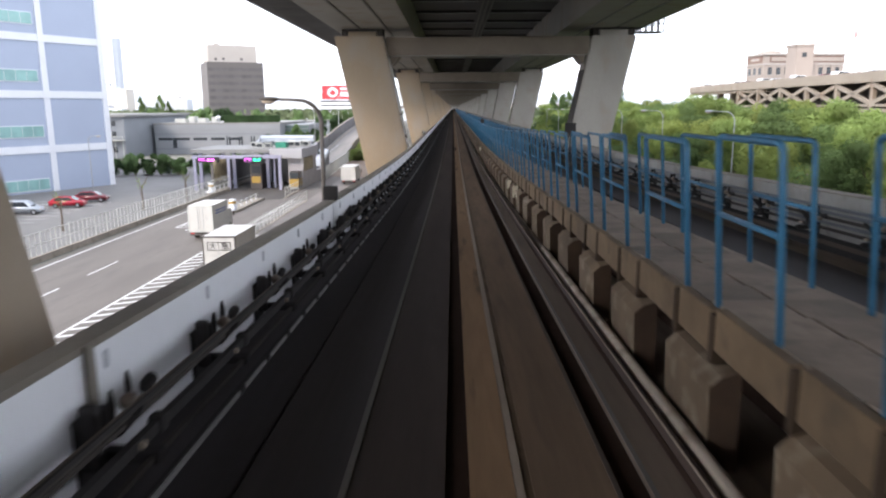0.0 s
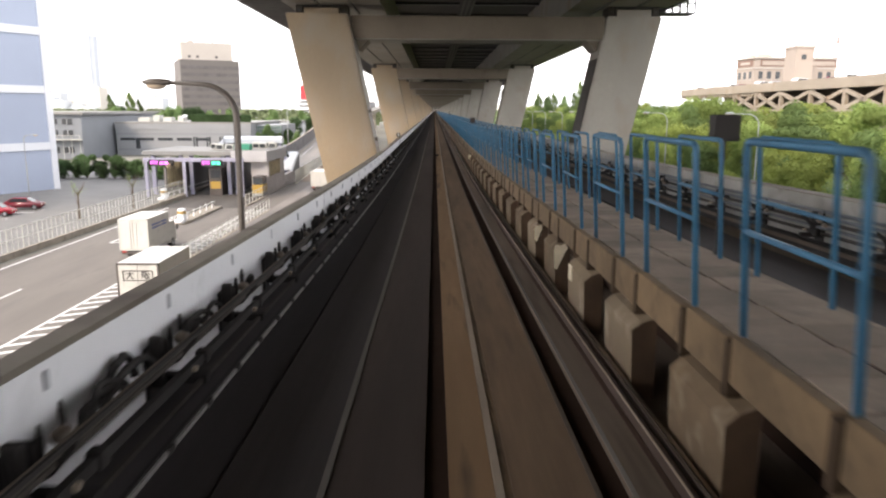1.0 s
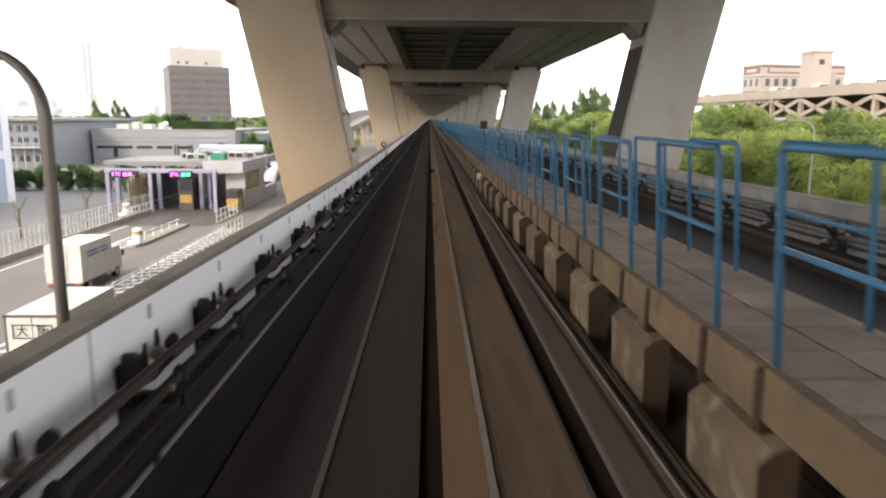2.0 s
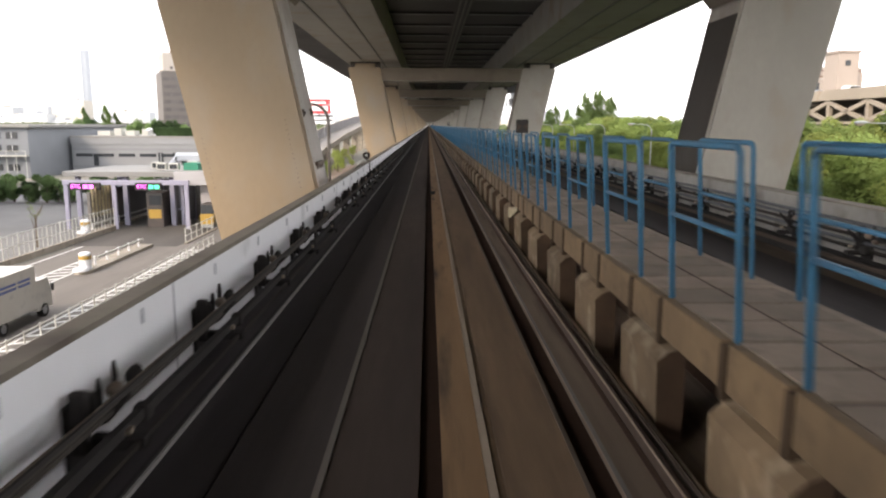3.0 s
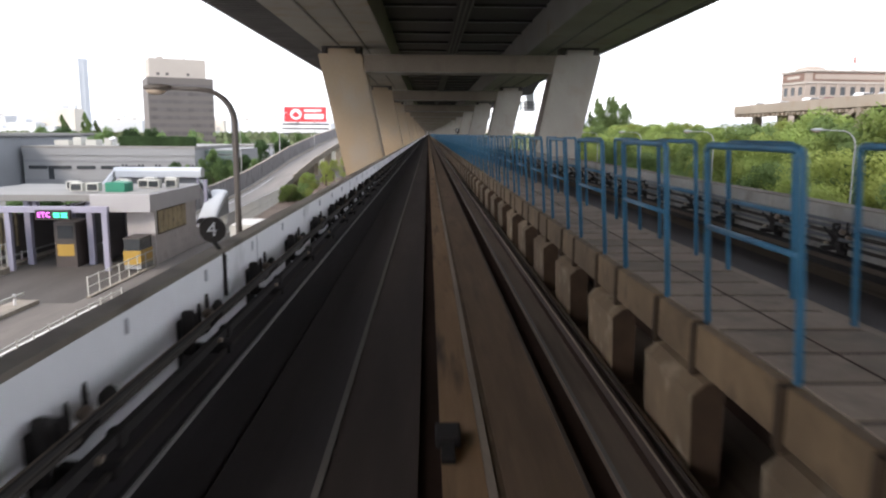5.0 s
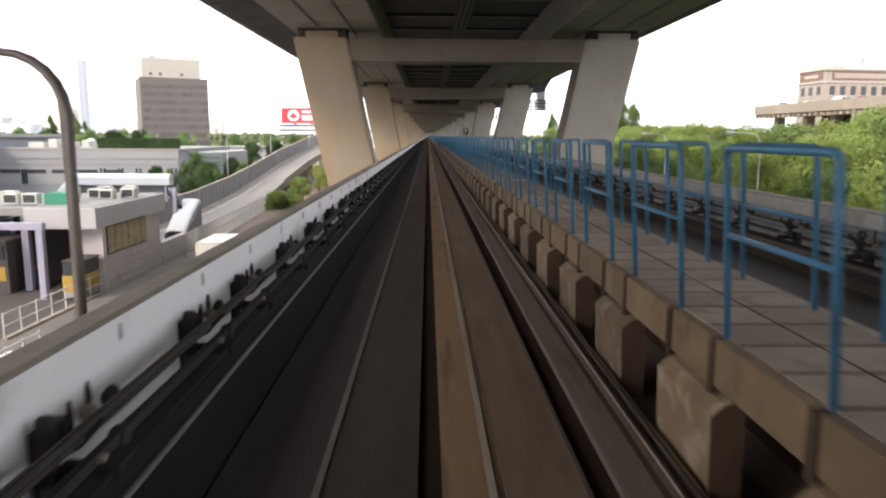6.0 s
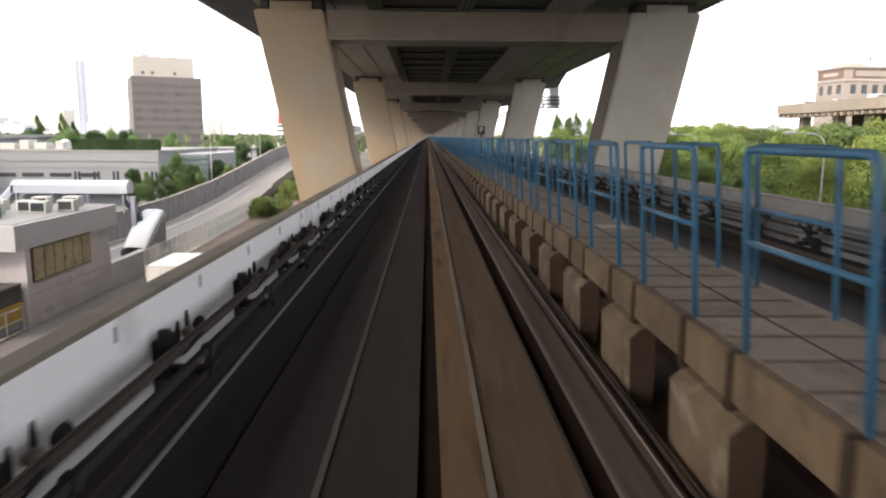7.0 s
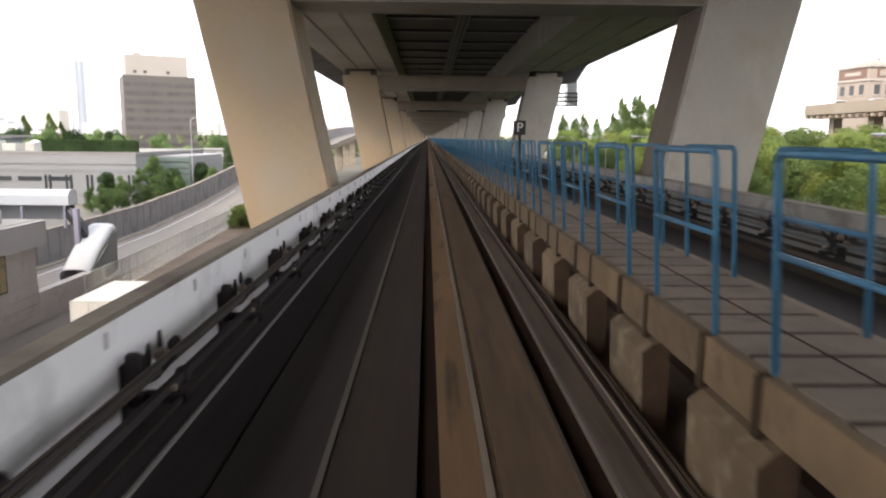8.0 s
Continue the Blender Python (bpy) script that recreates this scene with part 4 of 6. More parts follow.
for x0, x1 in ((-0.98, -0.92), (0.92, 0.98)):
    bm = prism(bmesh.new(), [(-24.1 + x0, 133.0, -7.6), (-24.1 + x1, 133.0, -7.6), (-24.1 + x1, 133.0, -4.85), (-24.1 + x0, 133.0, -4.85)],
               [(-24.8 + x0, 129.7, GZ + 0.3), (-24.8 + x1, 129.7, GZ + 0.3), (-24.8 + x1, 129.7, -7.75), (-24.8 + x0, 129.7, -7.75)])
    part("side_panel", bm, GREYWALL, stair)
part("post", box(bmesh.new(), -25.35, -25.0, 131.2, 131.6, GZ, -3.0, 0.02), LILAC, stair)
for i in range(14):
    f = i / 13
    part("step", box(bmesh.new(), -25.0 - 0.4 * f, -23.4 - 0.4 * f, 132.6 - 3.0 * f, 132.9 - 3.0 * f, -7.05 - 2.0 * f, -6.98 - 2.0 * f), CONCRETE, stair)
bm = prism(bmesh.new(), [(-26.1, 131.3, -3.4), (-26.1, 132.5, -3.4), (-26.1, 132.5, -2.7), (-26.1, 131.3, -2.7)], [(-24.6, 131.6, -5.6), (-24.6, 132.6, -5.6), (-24.6, 132.6, -4.9), (-24.6, 131.6, -4.9)])
part("upper_flight", bm, DARKGLASS, stair)


def condenser(x, y, mat, w=1.0, h=0.9, l=1.0):
    c = thing("rooftop_unit", None, None, "boxy rooftop cooling unit on the canopy", "cooling unit", "rooftop units")
    part("case", box(bmesh.new(), x, x + w, y, y + l, -2.88, -2.88 + h, 0.04), mat, c)
    part("grille", box(bmesh.new(), x + 0.12, x + w - 0.12, y - 0.02, y, -2.78, -2.98 + h), DARKGLASS, c)


arch = [(-0.85, 0), (-0.85, 0.7), (-0.75, 0.82), (-0.4, 0.87), (0.4, 0.84), (0.76, 0.8), (0.85, 0.68), (0.85, 0)]
thing("green_tarp_cover", prism(bmesh.new(), [(-27.2 + px, 112.6, -2.9 + pz) for px, pz in arch], [(-27.2 + px, 114.4, -2.9 + pz) for px, pz in arch]), material("green_tarp", (0.03, 0.22, 0.14), rough=0.6, vary=0.2, coarse=0.8, bump=0.3, fine=3), "green tarpaulin tied over a rooftop unit", "tarpaulin")
for x, y in ((-28.3, 115.5), (-27.2, 117.5), (-26.1, 117), (-25.9, 121), (-24.9, 118.2), (-27.8, 120.5), (-29.8, 112.8), (-31.2, 112.8), (-32.6, 115.0), (-29.4, 118.0)):
    condenser(x, y, FENCE, 1.1, 0.75, 0.8)

# ---- ramp that climbs beside the guideway ----
# metres along, barrier side, open side, road height
RAMP = [(131, -34.0, -23.6, -9.17), (150, -34.0, -24.6, -9.15), (165, -34.1, -25.6, -8.95), (185, -34.3, -27.6, -8.0), (200, -34.4, -28.0, -6.8), (230, -34.5, -28.1, -4.1),
        (274, -34.4, -27.9, -1.2), (320, -33.5, -27.0, 1.3), (370, -34.0, -27.5, 3.2), (450, -37.0, -30.5, 4.5), (540, -43.0, -36.0, 5.0)]


def ramp_at(y, column):
    return float(np.interp(y, [r[0] for r in RAMP], [r[column] for r in RAMP]))


def along(edge, off0, off1, z0, z1, first=0, last=540):
    """A bar that follows one edge of the ramp (0: barrier side, 1: open side, 2: from one to the other)."""
    bm = bmesh.new()
    stations = [r[0] for r in RAMP[first:]]
    stations = sorted({y for y in stations + [k for k in range(140, 330, 10)] if stations[0] <= y <= last})
    rings = []
    for y in stations:
        xl, xr, z = (ramp_at(y, c) for c in (1, 2, 3))
        a, b = {0: (xl + off0, xl + off1), 1: (xr + off0, xr + off1), 2: (xl + off0, xr + off1)}[edge]
        foot = GZ if z0 is None else z + z0
        rings.append([bm.verts.new(q) for q in ((a, y, foot), (b, y, foot), (b, y, z + z1), (a, y, z + z1))])
    for r0, r1 in zip(rings, rings[1:]):
        for k in range(4):
            bm.faces.new((r0[k], r0[(k + 1) % 4], r1[(k + 1) % 4], r1[k]))
    bm.faces.new(rings[0][::-1])
    bm.faces.new(rings[-1])
    return bm


BARRIERPOST = material("barrier_post", (0.265, 0.255, 0.26), vary=0.1)
ramp = thing("ramp", None, None, "concrete ramp road curving upwards with a tall grey barrier", "ramp", kind="structure")
part("roadway", along(2, 0.0, 0.0, -1.1, 0.0), material("ramp_road", (0.235, 0.215, 0.2), vary=0.22, coarse=0.12, streak=(1.4, 0.12, 1), stain=(0.165, 0.152, 0.145), stain_amount=0.5), ramp)
barrier = part("barrier", along(0, -0.3, 0.0, -1.2, 2.9), material("barrier", (0.27, 0.257, 0.265), vary=0.12, coarse=0.2, stain=(0.17, 0.165, 0.165), stain_amount=0.4), ramp)
part("barrier_cap", along(0, -0.36, 0.06, 2.9, 3.02), CONCRETE, barrier)
part("kerb", along(0, 0.9, 1.15, 0.0, 0.16), CONCRETE, ramp)
part("parapet", along(1, -0.25, 0.05, -1.15, 0.45, 4), CONCRETE, ramp)
part("lane_line", along(0, 2.2, 2.34, 0.0, 0.006, 0, 200), PAINT, ramp)
part("retaining_wall", along(1, -0.7, -0.3, None, -1.0, 3, 236), BROWN_COAT, ramp)
for y in (248, 274, 300, 326, 352, 378):
    z = ramp_at(y, 3)
    x = (ramp_at(y, 1) + ramp_at(y, 2)) / 2
    part("column", box(bmesh.new(), x - 1.2, x + 1.2, y - 0.8, y + 0.8, GZ, z - 1.1, 0.1), CONCRETE, ramp)
for k in range(62):
    y = 138 + 2.0 * k
    x, z = ramp_at(y, 1), ramp_at(y, 3)
    part("barrier_post", box(bmesh.new(), x + 0.01, x + 0.07, y - 0.05, y + 0.05, z, z + 2.85), BARRIERPOST, barrier)

LAMPSTEEL = material("lamp_steel", (0.12, 0.105, 0.095), rough=0.5, metal=0.3, vary=0.15)
LAMPLIGHT = material("pale_lamp_steel", (0.45, 0.46, 0.46), rough=0.5, metal=0.2, vary=0.1)


def street_lamp(x, y, base, top, reach, mat, label, r=0.085, group="street lamps"):
    """A post that bends over into an arm with a cobra head."""
    l = thing("street_lamp", None, None, label, "street lamp", group)
    s = 1 if reach > 0 else -1
    a = abs(reach)
    bend = min(1.0, a * 0.5)
    pts = [(x, y, base), (x, y, base + (top - base) * 0.5), (x, y, top - bend)]
    pts += [(x + s * bend * (1 - math.cos(k * math.pi / 12)), y, top - bend + bend * math.sin(k * math.pi / 12)) for k in range(1, 7)]
    pts += [(x + s * (a - 0.1), y, top + 0.04)]
    n = len(pts)
    part("post", tube(bmesh.new(), pts, [r * (1.25 - 0.6 * i / (n - 1)) for i in range(n)], 10), mat, l, "", True)
    hx = x + s * a
    bm = bmesh.new()
    bmesh.ops.create_uvsphere(bm, u_segments=14, v_segments=8, radius=1.0)
    bmesh.ops.transform(bm, matrix=Matrix.Translation((hx + s * 0.3, y, top + 0.05)) @ Matrix.Diagonal((0.46, 0.16, 0.11, 1)), verts=bm.verts[:])
    head = part("lamp_head", bm, mat, l, "", True)
    bm = bmesh.new()
    bmesh.ops.create_uvsphere(bm, u_segments=12, v_segments=6, radius=1.0)
    bmesh.ops.transform(bm, matrix=Matrix.Translation((hx + s * 0.36, y, top - 0.04)) @ Matrix.Diagonal((0.3, 0.13, 0.12, 1)), verts=bm.verts[:])
    part("lens", bm, EDGE, head, "frosted lamp lens", True)
    return l


for y in (31.0, 71.6, 118.0):
    street_lamp(-5.72, y, GZ, 3.5 if y < 100 else 3.3, -1.9, LAMPSTEEL, "dark brown steel street lamp with a curved arm over the road", 0.09)
for y in (72, 96.6, 120, 144, 168, 192, 216):
    street_lamp(28.0, y, GZ, 2.6, -2.3, LAMPLIGHT, "slim pale street lamp standing among the trees", 0.055, "lamps in the park")
for x, y, t in ((-37.6, 195.5, 5.0), (-35.2, 222, 7.0), (-33.2, 262, 8.5)):
    street_lamp(x, y, GZ, t, 1.2, LAMPLIGHT, "slim grey street lamp on the ramp", 0.08, "ramp lamps")
street_lamp(-53.0, 103.5, GZ, -0.6, 1.2, LAMPLIGHT, "slim grey street lamp in the car park", 0.07, "car park lamps")
street_lamp(-41.0, 52.0, GZ, -1.5, 1.0, LAMPLIGHT, "slim grey street lamp in the car park", 0.07, "car park lamps")

# ---- warehouse with blue-grey cladding ----
wh = thing("warehouse", None, None, "tall blue-grey clad warehouse with white bands and green windows", "warehouse")
u = Vector((-8, -15, 0)).normalized()
v = Vector((-u.y, u.x, 0)) * -1
WM = Matrix(((u.x, v.x, 0, -57.0), (u.y, v.y, 0, 119.0), (0, 0, 1, 0), (0, 0, 0, 1)))


def wpart(name, bm, mat, parent=wh, label=""):
    bmesh.ops.transform(bm, matrix=WM, verts=bm.verts[:])
    return part(name, bm, mat, parent, label)


wpart("wall", box(bmesh.new(), 0.1, 62, 0.15, 50, GZ, 38), WALLBLUE)
for z in (-2.7, 5.5, 13.8, 22.0, 30.2, 38.0):
    wpart("band", box(bmesh.new(), 0, 62.2, 0, 0.4, z - 0.55, z + 0.55), WHITE)
for i in range(7):
    wpart("pilaster", box(bmesh.new(), i * 10.4 - (0 if i == 0 else 0.45), i * 10.4 + (0.9 if i == 0 else 0.45), -0.06, 0.4, GZ, 38.5), WHITE)
for z in (-8.9, -0.9, 7.3, 15.6, 23.8):
    for i in range(1, 6):
        fr = wpart("window_strip", box(bmesh.new(), i * 10.4 + 1.0, i * 10.4 + 9.4, 0.08, 0.16, z, z + 1.8), WHITE)
        for j in range(5):
            wpart("pane", box(bmesh.new(), i * 10.4 + 1.08 + j * 1.66, i * 10.4 + 2.66 + j * 1.66, 0.05, 0.1, z + 0.1, z + 1.7), GREENGLASS, fr)

# ---- office block with penthouse ----
ob_m = Matrix.Translation((-145.0, 430, -1.3)) @ pose(0, 0, 0, 0, 0, 26)
of = thing("office_block", None, None, "dark grey-brown office block with ribbon windows and a pale penthouse", "office block")


def opart(name, bm, mat, parent=of):
    bmesh.ops.transform(bm, matrix=ob_m, verts=bm.verts[:])
    return part(name, bm, mat, parent)


opart("wall", box(bmesh.new(), 0, 33, 0, 30, GZ, 32), OFFICE)
opart("penthouse", box(bmesh.new(), 1.5, 30, 3, 26, 32, 42), PENTHOUSE)
for i in range(9):
    z = -6 + 4.1 * i
    wb = opart("window_band", box(bmesh.new(), 0.4, 32.6, -0.12, 0.1, z, z + 1.9), OFFICE_BAND)
    for j in range(9):
        opart("mullion", box(bmesh.new(), 1.0 + 3.6 * j, 1.25 + 3.6 * j, -0.22, -0.1, z, z + 1.9), OFFICE, wb)
opart("vent", box(bmesh.new(), -0.1, 0.1, 15, 16.5, 22, 25), OFFICE_BAND)
for x in (5, 9.5, 20):
    opart("vent_opening", box(bmesh.new(), x, x + 1.5, 2.9, 3.02, 33.2, 34.6), OFFICE_BAND)
opart("roof_mast", box(bmesh.new(), 20, 20.4, 10, 10.4, 42, 44.5), OFFICE)
opart("roof_box", box(bmesh.new(), 6, 9, 8, 11, 42, 43.5), PENTHOUSE)

# ---- low works buildings ----
works = thing("works_building", None, None, "long low grey works building with slit windows and a planted roof", "building")
part("wall", box(bmesh.new(), -83, -48.0, 199, 235, GZ, -1.0, 0.1), GREYWALL, works)
part("roof_edge", box(bmesh.new(), -83.2, -47.8, 198.8, 235.2, -1.0, -0.55), ROOFGREY, works)
part("upper_band", box(bmesh.new(), -83.1, -47.9, 198.85, 199.0, -2.5, -1.02), GREYWALL, works)
for i in range(5):
    part("slit_window", box(bmesh.new(), -82 + 4.9 * i, -78.2 + 4.9 * i, 198.9, 199.1, -5.3, -4.6), DARKGLASS, works)
GREYBAND = material("grey_wall_band", (0.255, 0.262, 0.28), rough=0.8, vary=0.08, coarse=0.08)
for z in (-7.9, -3.9, -1.9):
    part("wall_band", box(bmesh.new(), -83.05, -47.95, 198.93, 199.0, z, z + 0.55), GREYBAND, works)
part("doorway", box(bmesh.new(), -78.0, -76.9, 198.88, 199.1, -7.4, -4.6), DARKGLASS, works)
for i in range(5):
    for d in (0, 0.72):
        part("slit_window", box(bmesh.new(), -63.0 + 3.4 * i + d, -62.65 + 3.4 * i + d, 198.88, 199.1, -6.9, -4.3), DARKGLASS, works)
for x, w, h in ((-79, 3.0, 1.1), (-75, 1.6, 1.7), (-72.4, 2.2, 1.2), (-68.5, 1.5, 1.5)):
    part("roof_plant", box(bmesh.new(), x, x + w, 204, 207, -0.55, -0.55 + h, 0.05), FENCE, works)
part("roof_dish", tube(bmesh.new(), [(-66.2, 203, -0.55), (-66.2, 203, 0.2), (-66.2, 202.8, 1.0), (-66.2, 202.7, 1.2)], [0.1, 0.1, 0.75, 0.3], 12), WHITE, works)
SAGE = material("sage_glass", (0.16, 0.21, 0.195), rough=0.3, vary=0.15)
part("annexe_wall", box(bmesh.new(), -47.9, -41.5, 206, 226, GZ, -1.3), GREYWALL, works)
for i in range(6):
    part("louvre", box(bmesh.new(), -48.0, -41.3, 205.7, 206.0, -7.5 + 1.05 * i, -6.8 + 1.05 * i), SAGE, works)
SHEDWALL = material("shed_wall", (0.225, 0.24, 0.262), vary=0.12, coarse=0.1)
hall = thing("works_hall", None, None, "blue-grey two-storey works hall with window rows and an outside stair", "hall")
part("wall", box(bmesh.new(), -125, -84, 183, 225, GZ, 1.4, 0.1), SHEDWALL, hall)
part("roof", box(bmesh.new(), -125.8, -83.2, 182.2, 225.8, 1.4, 2.0), ROOFGREY, hall)
for z in (-7.6, -3.6, -0.9):
    for i in range(11):
        w = part("window", box(bmesh.new(), -123.5 + 3.5 * i, -121.2 + 3.5 * i, 182.85, 183.05, z, z + 1.3), DARKGLASS, hall)
        part("mullion", box(bmesh.new(), -122.4 + 3.5 * i, -122.3 + 3.5 * i, 182.8, 182.85, z, z + 1.3), WHITE, w)
part("gallery", box(bmesh.new(), -106, -84, 181.4, 183, -4.6, -4.4), FENCE, hall)
for i in range(12):
    part("gallery_post", box(bmesh.new(), -106 + 2 * i, -105.92 + 2 * i, 181.4, 181.48, GZ, -3.4), FENCE, hall)
part("gallery_rail", box(bmesh.new(), -106, -84, 181.4, 181.46, -3.5, -3.4), FENCE, hall)
sheds = thing("blue_grey_shed", None, None, "blue-grey shed with two rows of windows", "shed")
part("wall", box(bmesh.new(), -125, -96, 236, 262, GZ, 1.5), SHEDWALL, sheds)
part("roof", box(bmesh.new(), -126, -95, 235, 263, 1.5, 2.0), ROOFGREY, sheds)
for z in (-6.5, -2.8):
    for i in range(9):
        part("window", box(bmesh.new(), -124 + 3.1 * i, -121.8 + 3.1 * i, 235.85, 236.05, z, z + 1.4), DARKGLASS, sheds)
depot = thing("white_depot", None, None, "small white depot beside the ramp", "depot")
part("wall", box(bmesh.new(), -60, -47, 262, 280, GZ, -1.5), WHITE, depot)
part("roof", box(bmesh.new(), -60.5, -46.5, 261.5, 280.5, -1.5, -1.1), ROOFGREY, depot)

# ---- red advertising board on its building ----
ad = thing("advertising_building", None, None, "white store building carrying a large red advertising board", "store")
part("wall", box(bmesh.new(), -107, -71, 578, 610, GZ, 9.5), WHITE, ad)
for z in (1.5, 5.0, 8.2):
    part("window_band", box(bmesh.new(), -106, -72, 577.8, 578.05, z, z + 1.0), DARKGLASS, ad)
bd = part("red_board", box(bmesh.new(), -104, -73.5, 576.6, 577.2, 10.4, 21.2), RED, ad)
part("board_post", box(bmesh.new(), -95, -94, 577.2, 579, 9.5, 20), LAMPSTEEL, bd)
part("board_post", box(bmesh.new(), -83, -82, 577.2, 579, 9.5, 20), LAMPSTEEL, bd)
bm = bmesh.new()
ring = [(-95.5 + 4.2 * math.cos(a), 15.8 + 3.9 * math.sin(a)) for a in [k * math.tau / 28 for k in range(28)]]
prism(bm, [(px, 576.6, pz) for px, pz in ring], [(px, 576.5, pz) for px, pz in ring])
part("white_disc", bm, WHITE, bd)
bm = bmesh.new()
prism(bm, [(-98.5, 576.5, 15), (-95.5, 576.5, 18), (-92.5, 576.5, 15), (-95.5, 576.5, 13.4)], [(-98.5, 576.4, 15), (-95.5, 576.4, 18), (-92.5, 576.4, 15), (-95.5, 576.4, 13.4)])
part("red_mark", bm, RED, bd)
for x, w, z, h in ((-89.5, 12.5, 17.6, 1.7), (-89.5, 14.0, 12.4, 3.6)):
    part("white_bar", box(bmesh.new(), x, x + w, 576.5, 576.6, z, z + h), WHITE, bd)

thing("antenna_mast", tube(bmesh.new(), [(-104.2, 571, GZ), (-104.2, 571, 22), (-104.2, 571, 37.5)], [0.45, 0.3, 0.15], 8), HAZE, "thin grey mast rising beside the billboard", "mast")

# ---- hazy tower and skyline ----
tw = thing("distant_tower", None, None, "slender glass tower far off, its colour paled for haze", "tower")
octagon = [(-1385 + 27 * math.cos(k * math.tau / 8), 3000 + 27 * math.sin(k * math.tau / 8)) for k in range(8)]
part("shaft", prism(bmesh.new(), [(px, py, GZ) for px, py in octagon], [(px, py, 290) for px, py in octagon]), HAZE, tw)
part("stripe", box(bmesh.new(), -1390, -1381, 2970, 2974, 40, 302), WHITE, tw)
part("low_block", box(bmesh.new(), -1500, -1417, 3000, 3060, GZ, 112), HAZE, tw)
rng = random.Random(7)
# Pale city colours with the haze mixed in.
PALES = [material("hazed_city_%s" % n, c, vary=0.08, coarse=0.01) for n, c in (("grey", (0.55, 0.57, 0.6)), ("sand", (0.6, 0.56, 0.5)), ("white", (0.68, 0.7, 0.72)))]
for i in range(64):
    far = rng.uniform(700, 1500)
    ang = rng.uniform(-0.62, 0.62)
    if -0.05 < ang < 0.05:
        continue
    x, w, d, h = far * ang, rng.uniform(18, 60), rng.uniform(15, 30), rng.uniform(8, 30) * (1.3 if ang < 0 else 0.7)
    t = thing("distant_building", None, None, "city building far off on the flat horizon, paled for haze", "building", "skyline buildings")
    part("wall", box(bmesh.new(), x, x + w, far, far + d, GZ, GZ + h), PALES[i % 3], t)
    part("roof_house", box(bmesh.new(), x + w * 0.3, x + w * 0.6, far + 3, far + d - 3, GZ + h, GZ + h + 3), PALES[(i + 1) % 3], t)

# low block added to close the bright gap at the line's far end
t = thing("terminal_building", None, None, "added grey-beige block closing the far end of the line", "building")
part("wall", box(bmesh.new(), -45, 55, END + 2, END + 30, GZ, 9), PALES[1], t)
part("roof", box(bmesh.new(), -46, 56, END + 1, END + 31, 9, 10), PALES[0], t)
for z in (1.0, 4.5):
    for k in range(16):
        part("window", box(bmesh.new(), -42 + 6 * k, -38 + 6 * k, END + 1.9, END + 2.1, z, z + 1.8), DARKGLASS, t)

# low hills behind the city, the haze put into their colour
bm = bmesh.new()
r = random.Random(19)
for x0, x1, far in ((-3300, -250, 3700), (250, 3300, 3800)):
    n, rows = 60, []
    for i in range(n + 1):
        x = x0 + (x1 - x0) * i / n
        h = 62 + 26 * math.sin(i * 0.31 + x0) + 14 * math.sin(i * 0.83) + r.uniform(-5, 5)
        rows.append([bm.verts.new(q) for q in ((x, far - 150, GZ), (x, far, h), (x, far + 150, GZ))])
    for a0, a1 in zip(rows, rows[1:]):
        for k in range(2):
            bm.faces.new((a0[k], a1[k], a1[k + 1], a0[k + 1]))
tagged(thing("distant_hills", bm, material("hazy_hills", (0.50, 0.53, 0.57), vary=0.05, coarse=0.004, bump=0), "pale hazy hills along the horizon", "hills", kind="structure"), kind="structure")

# ---- right side: parking structure, domed building, tower ----
pk = thing("parking_structure", None, None, "tan concrete parking deck with X-shaped bracing", "parking structure")
e0, e1 = Vector((67.4, 207.5, 0)), Vector((67.9, 20.0, 0))
u = (e1 - e0).normalized()
v = Vector((-u.y, u.x, 0))
PM = Matrix(((u.x, v.x, 0, e0.x), (u.y, v.y, 0, e0.y), (0, 0, 1, 0), (0, 0, 0, 1)))
L = (e1 - e0).length
TANDECK = material("tan_deck", (0.33, 0.28, 0.225), vary=0.12, coarse=0.15, stain=(0.28, 0.2, 0.14), stain_amount=0.3)
# Dark colour that paints the shade inside the parking deck.
SHADE = material("deck_inside_shade", (0.10, 0.085, 0.07), vary=0.2)


def ppart(name, bm, mat, parent=pk):
    bmesh.ops.transform(bm, matrix=PM, verts=bm.verts[:])
    return part(name, bm, mat, parent)


ppart("top_deck", box(bmesh.new(), 0, L, 0, 45, 7.0, 7.5), TANDECK)
ppart("parapet", box(bmesh.new(), -0.2, L, -0.25, 0.1, 6.8, 8.55), TANDECK)
ppart("end_parapet", box(bmesh.new(), -0.2, 0.2, 0.1, 45, 6.6, 8.5), TANDECK)
ppart("inner_wall", box(bmesh.new(), 14, L, 6, 6.4, GZ, 7.0), SHADE)
ppart("lower_deck", box(bmesh.new(), 14, L, 0, 45, 2.0, 2.6), TANDECK)
for i in range(26):
    a = i * 1.9
    ppart("joist_end", box(bmesh.new(), a + 0.2, a + 0.8, -0.3, 3.0, 6.1, 6.6), TANDECK)
a = 34.0
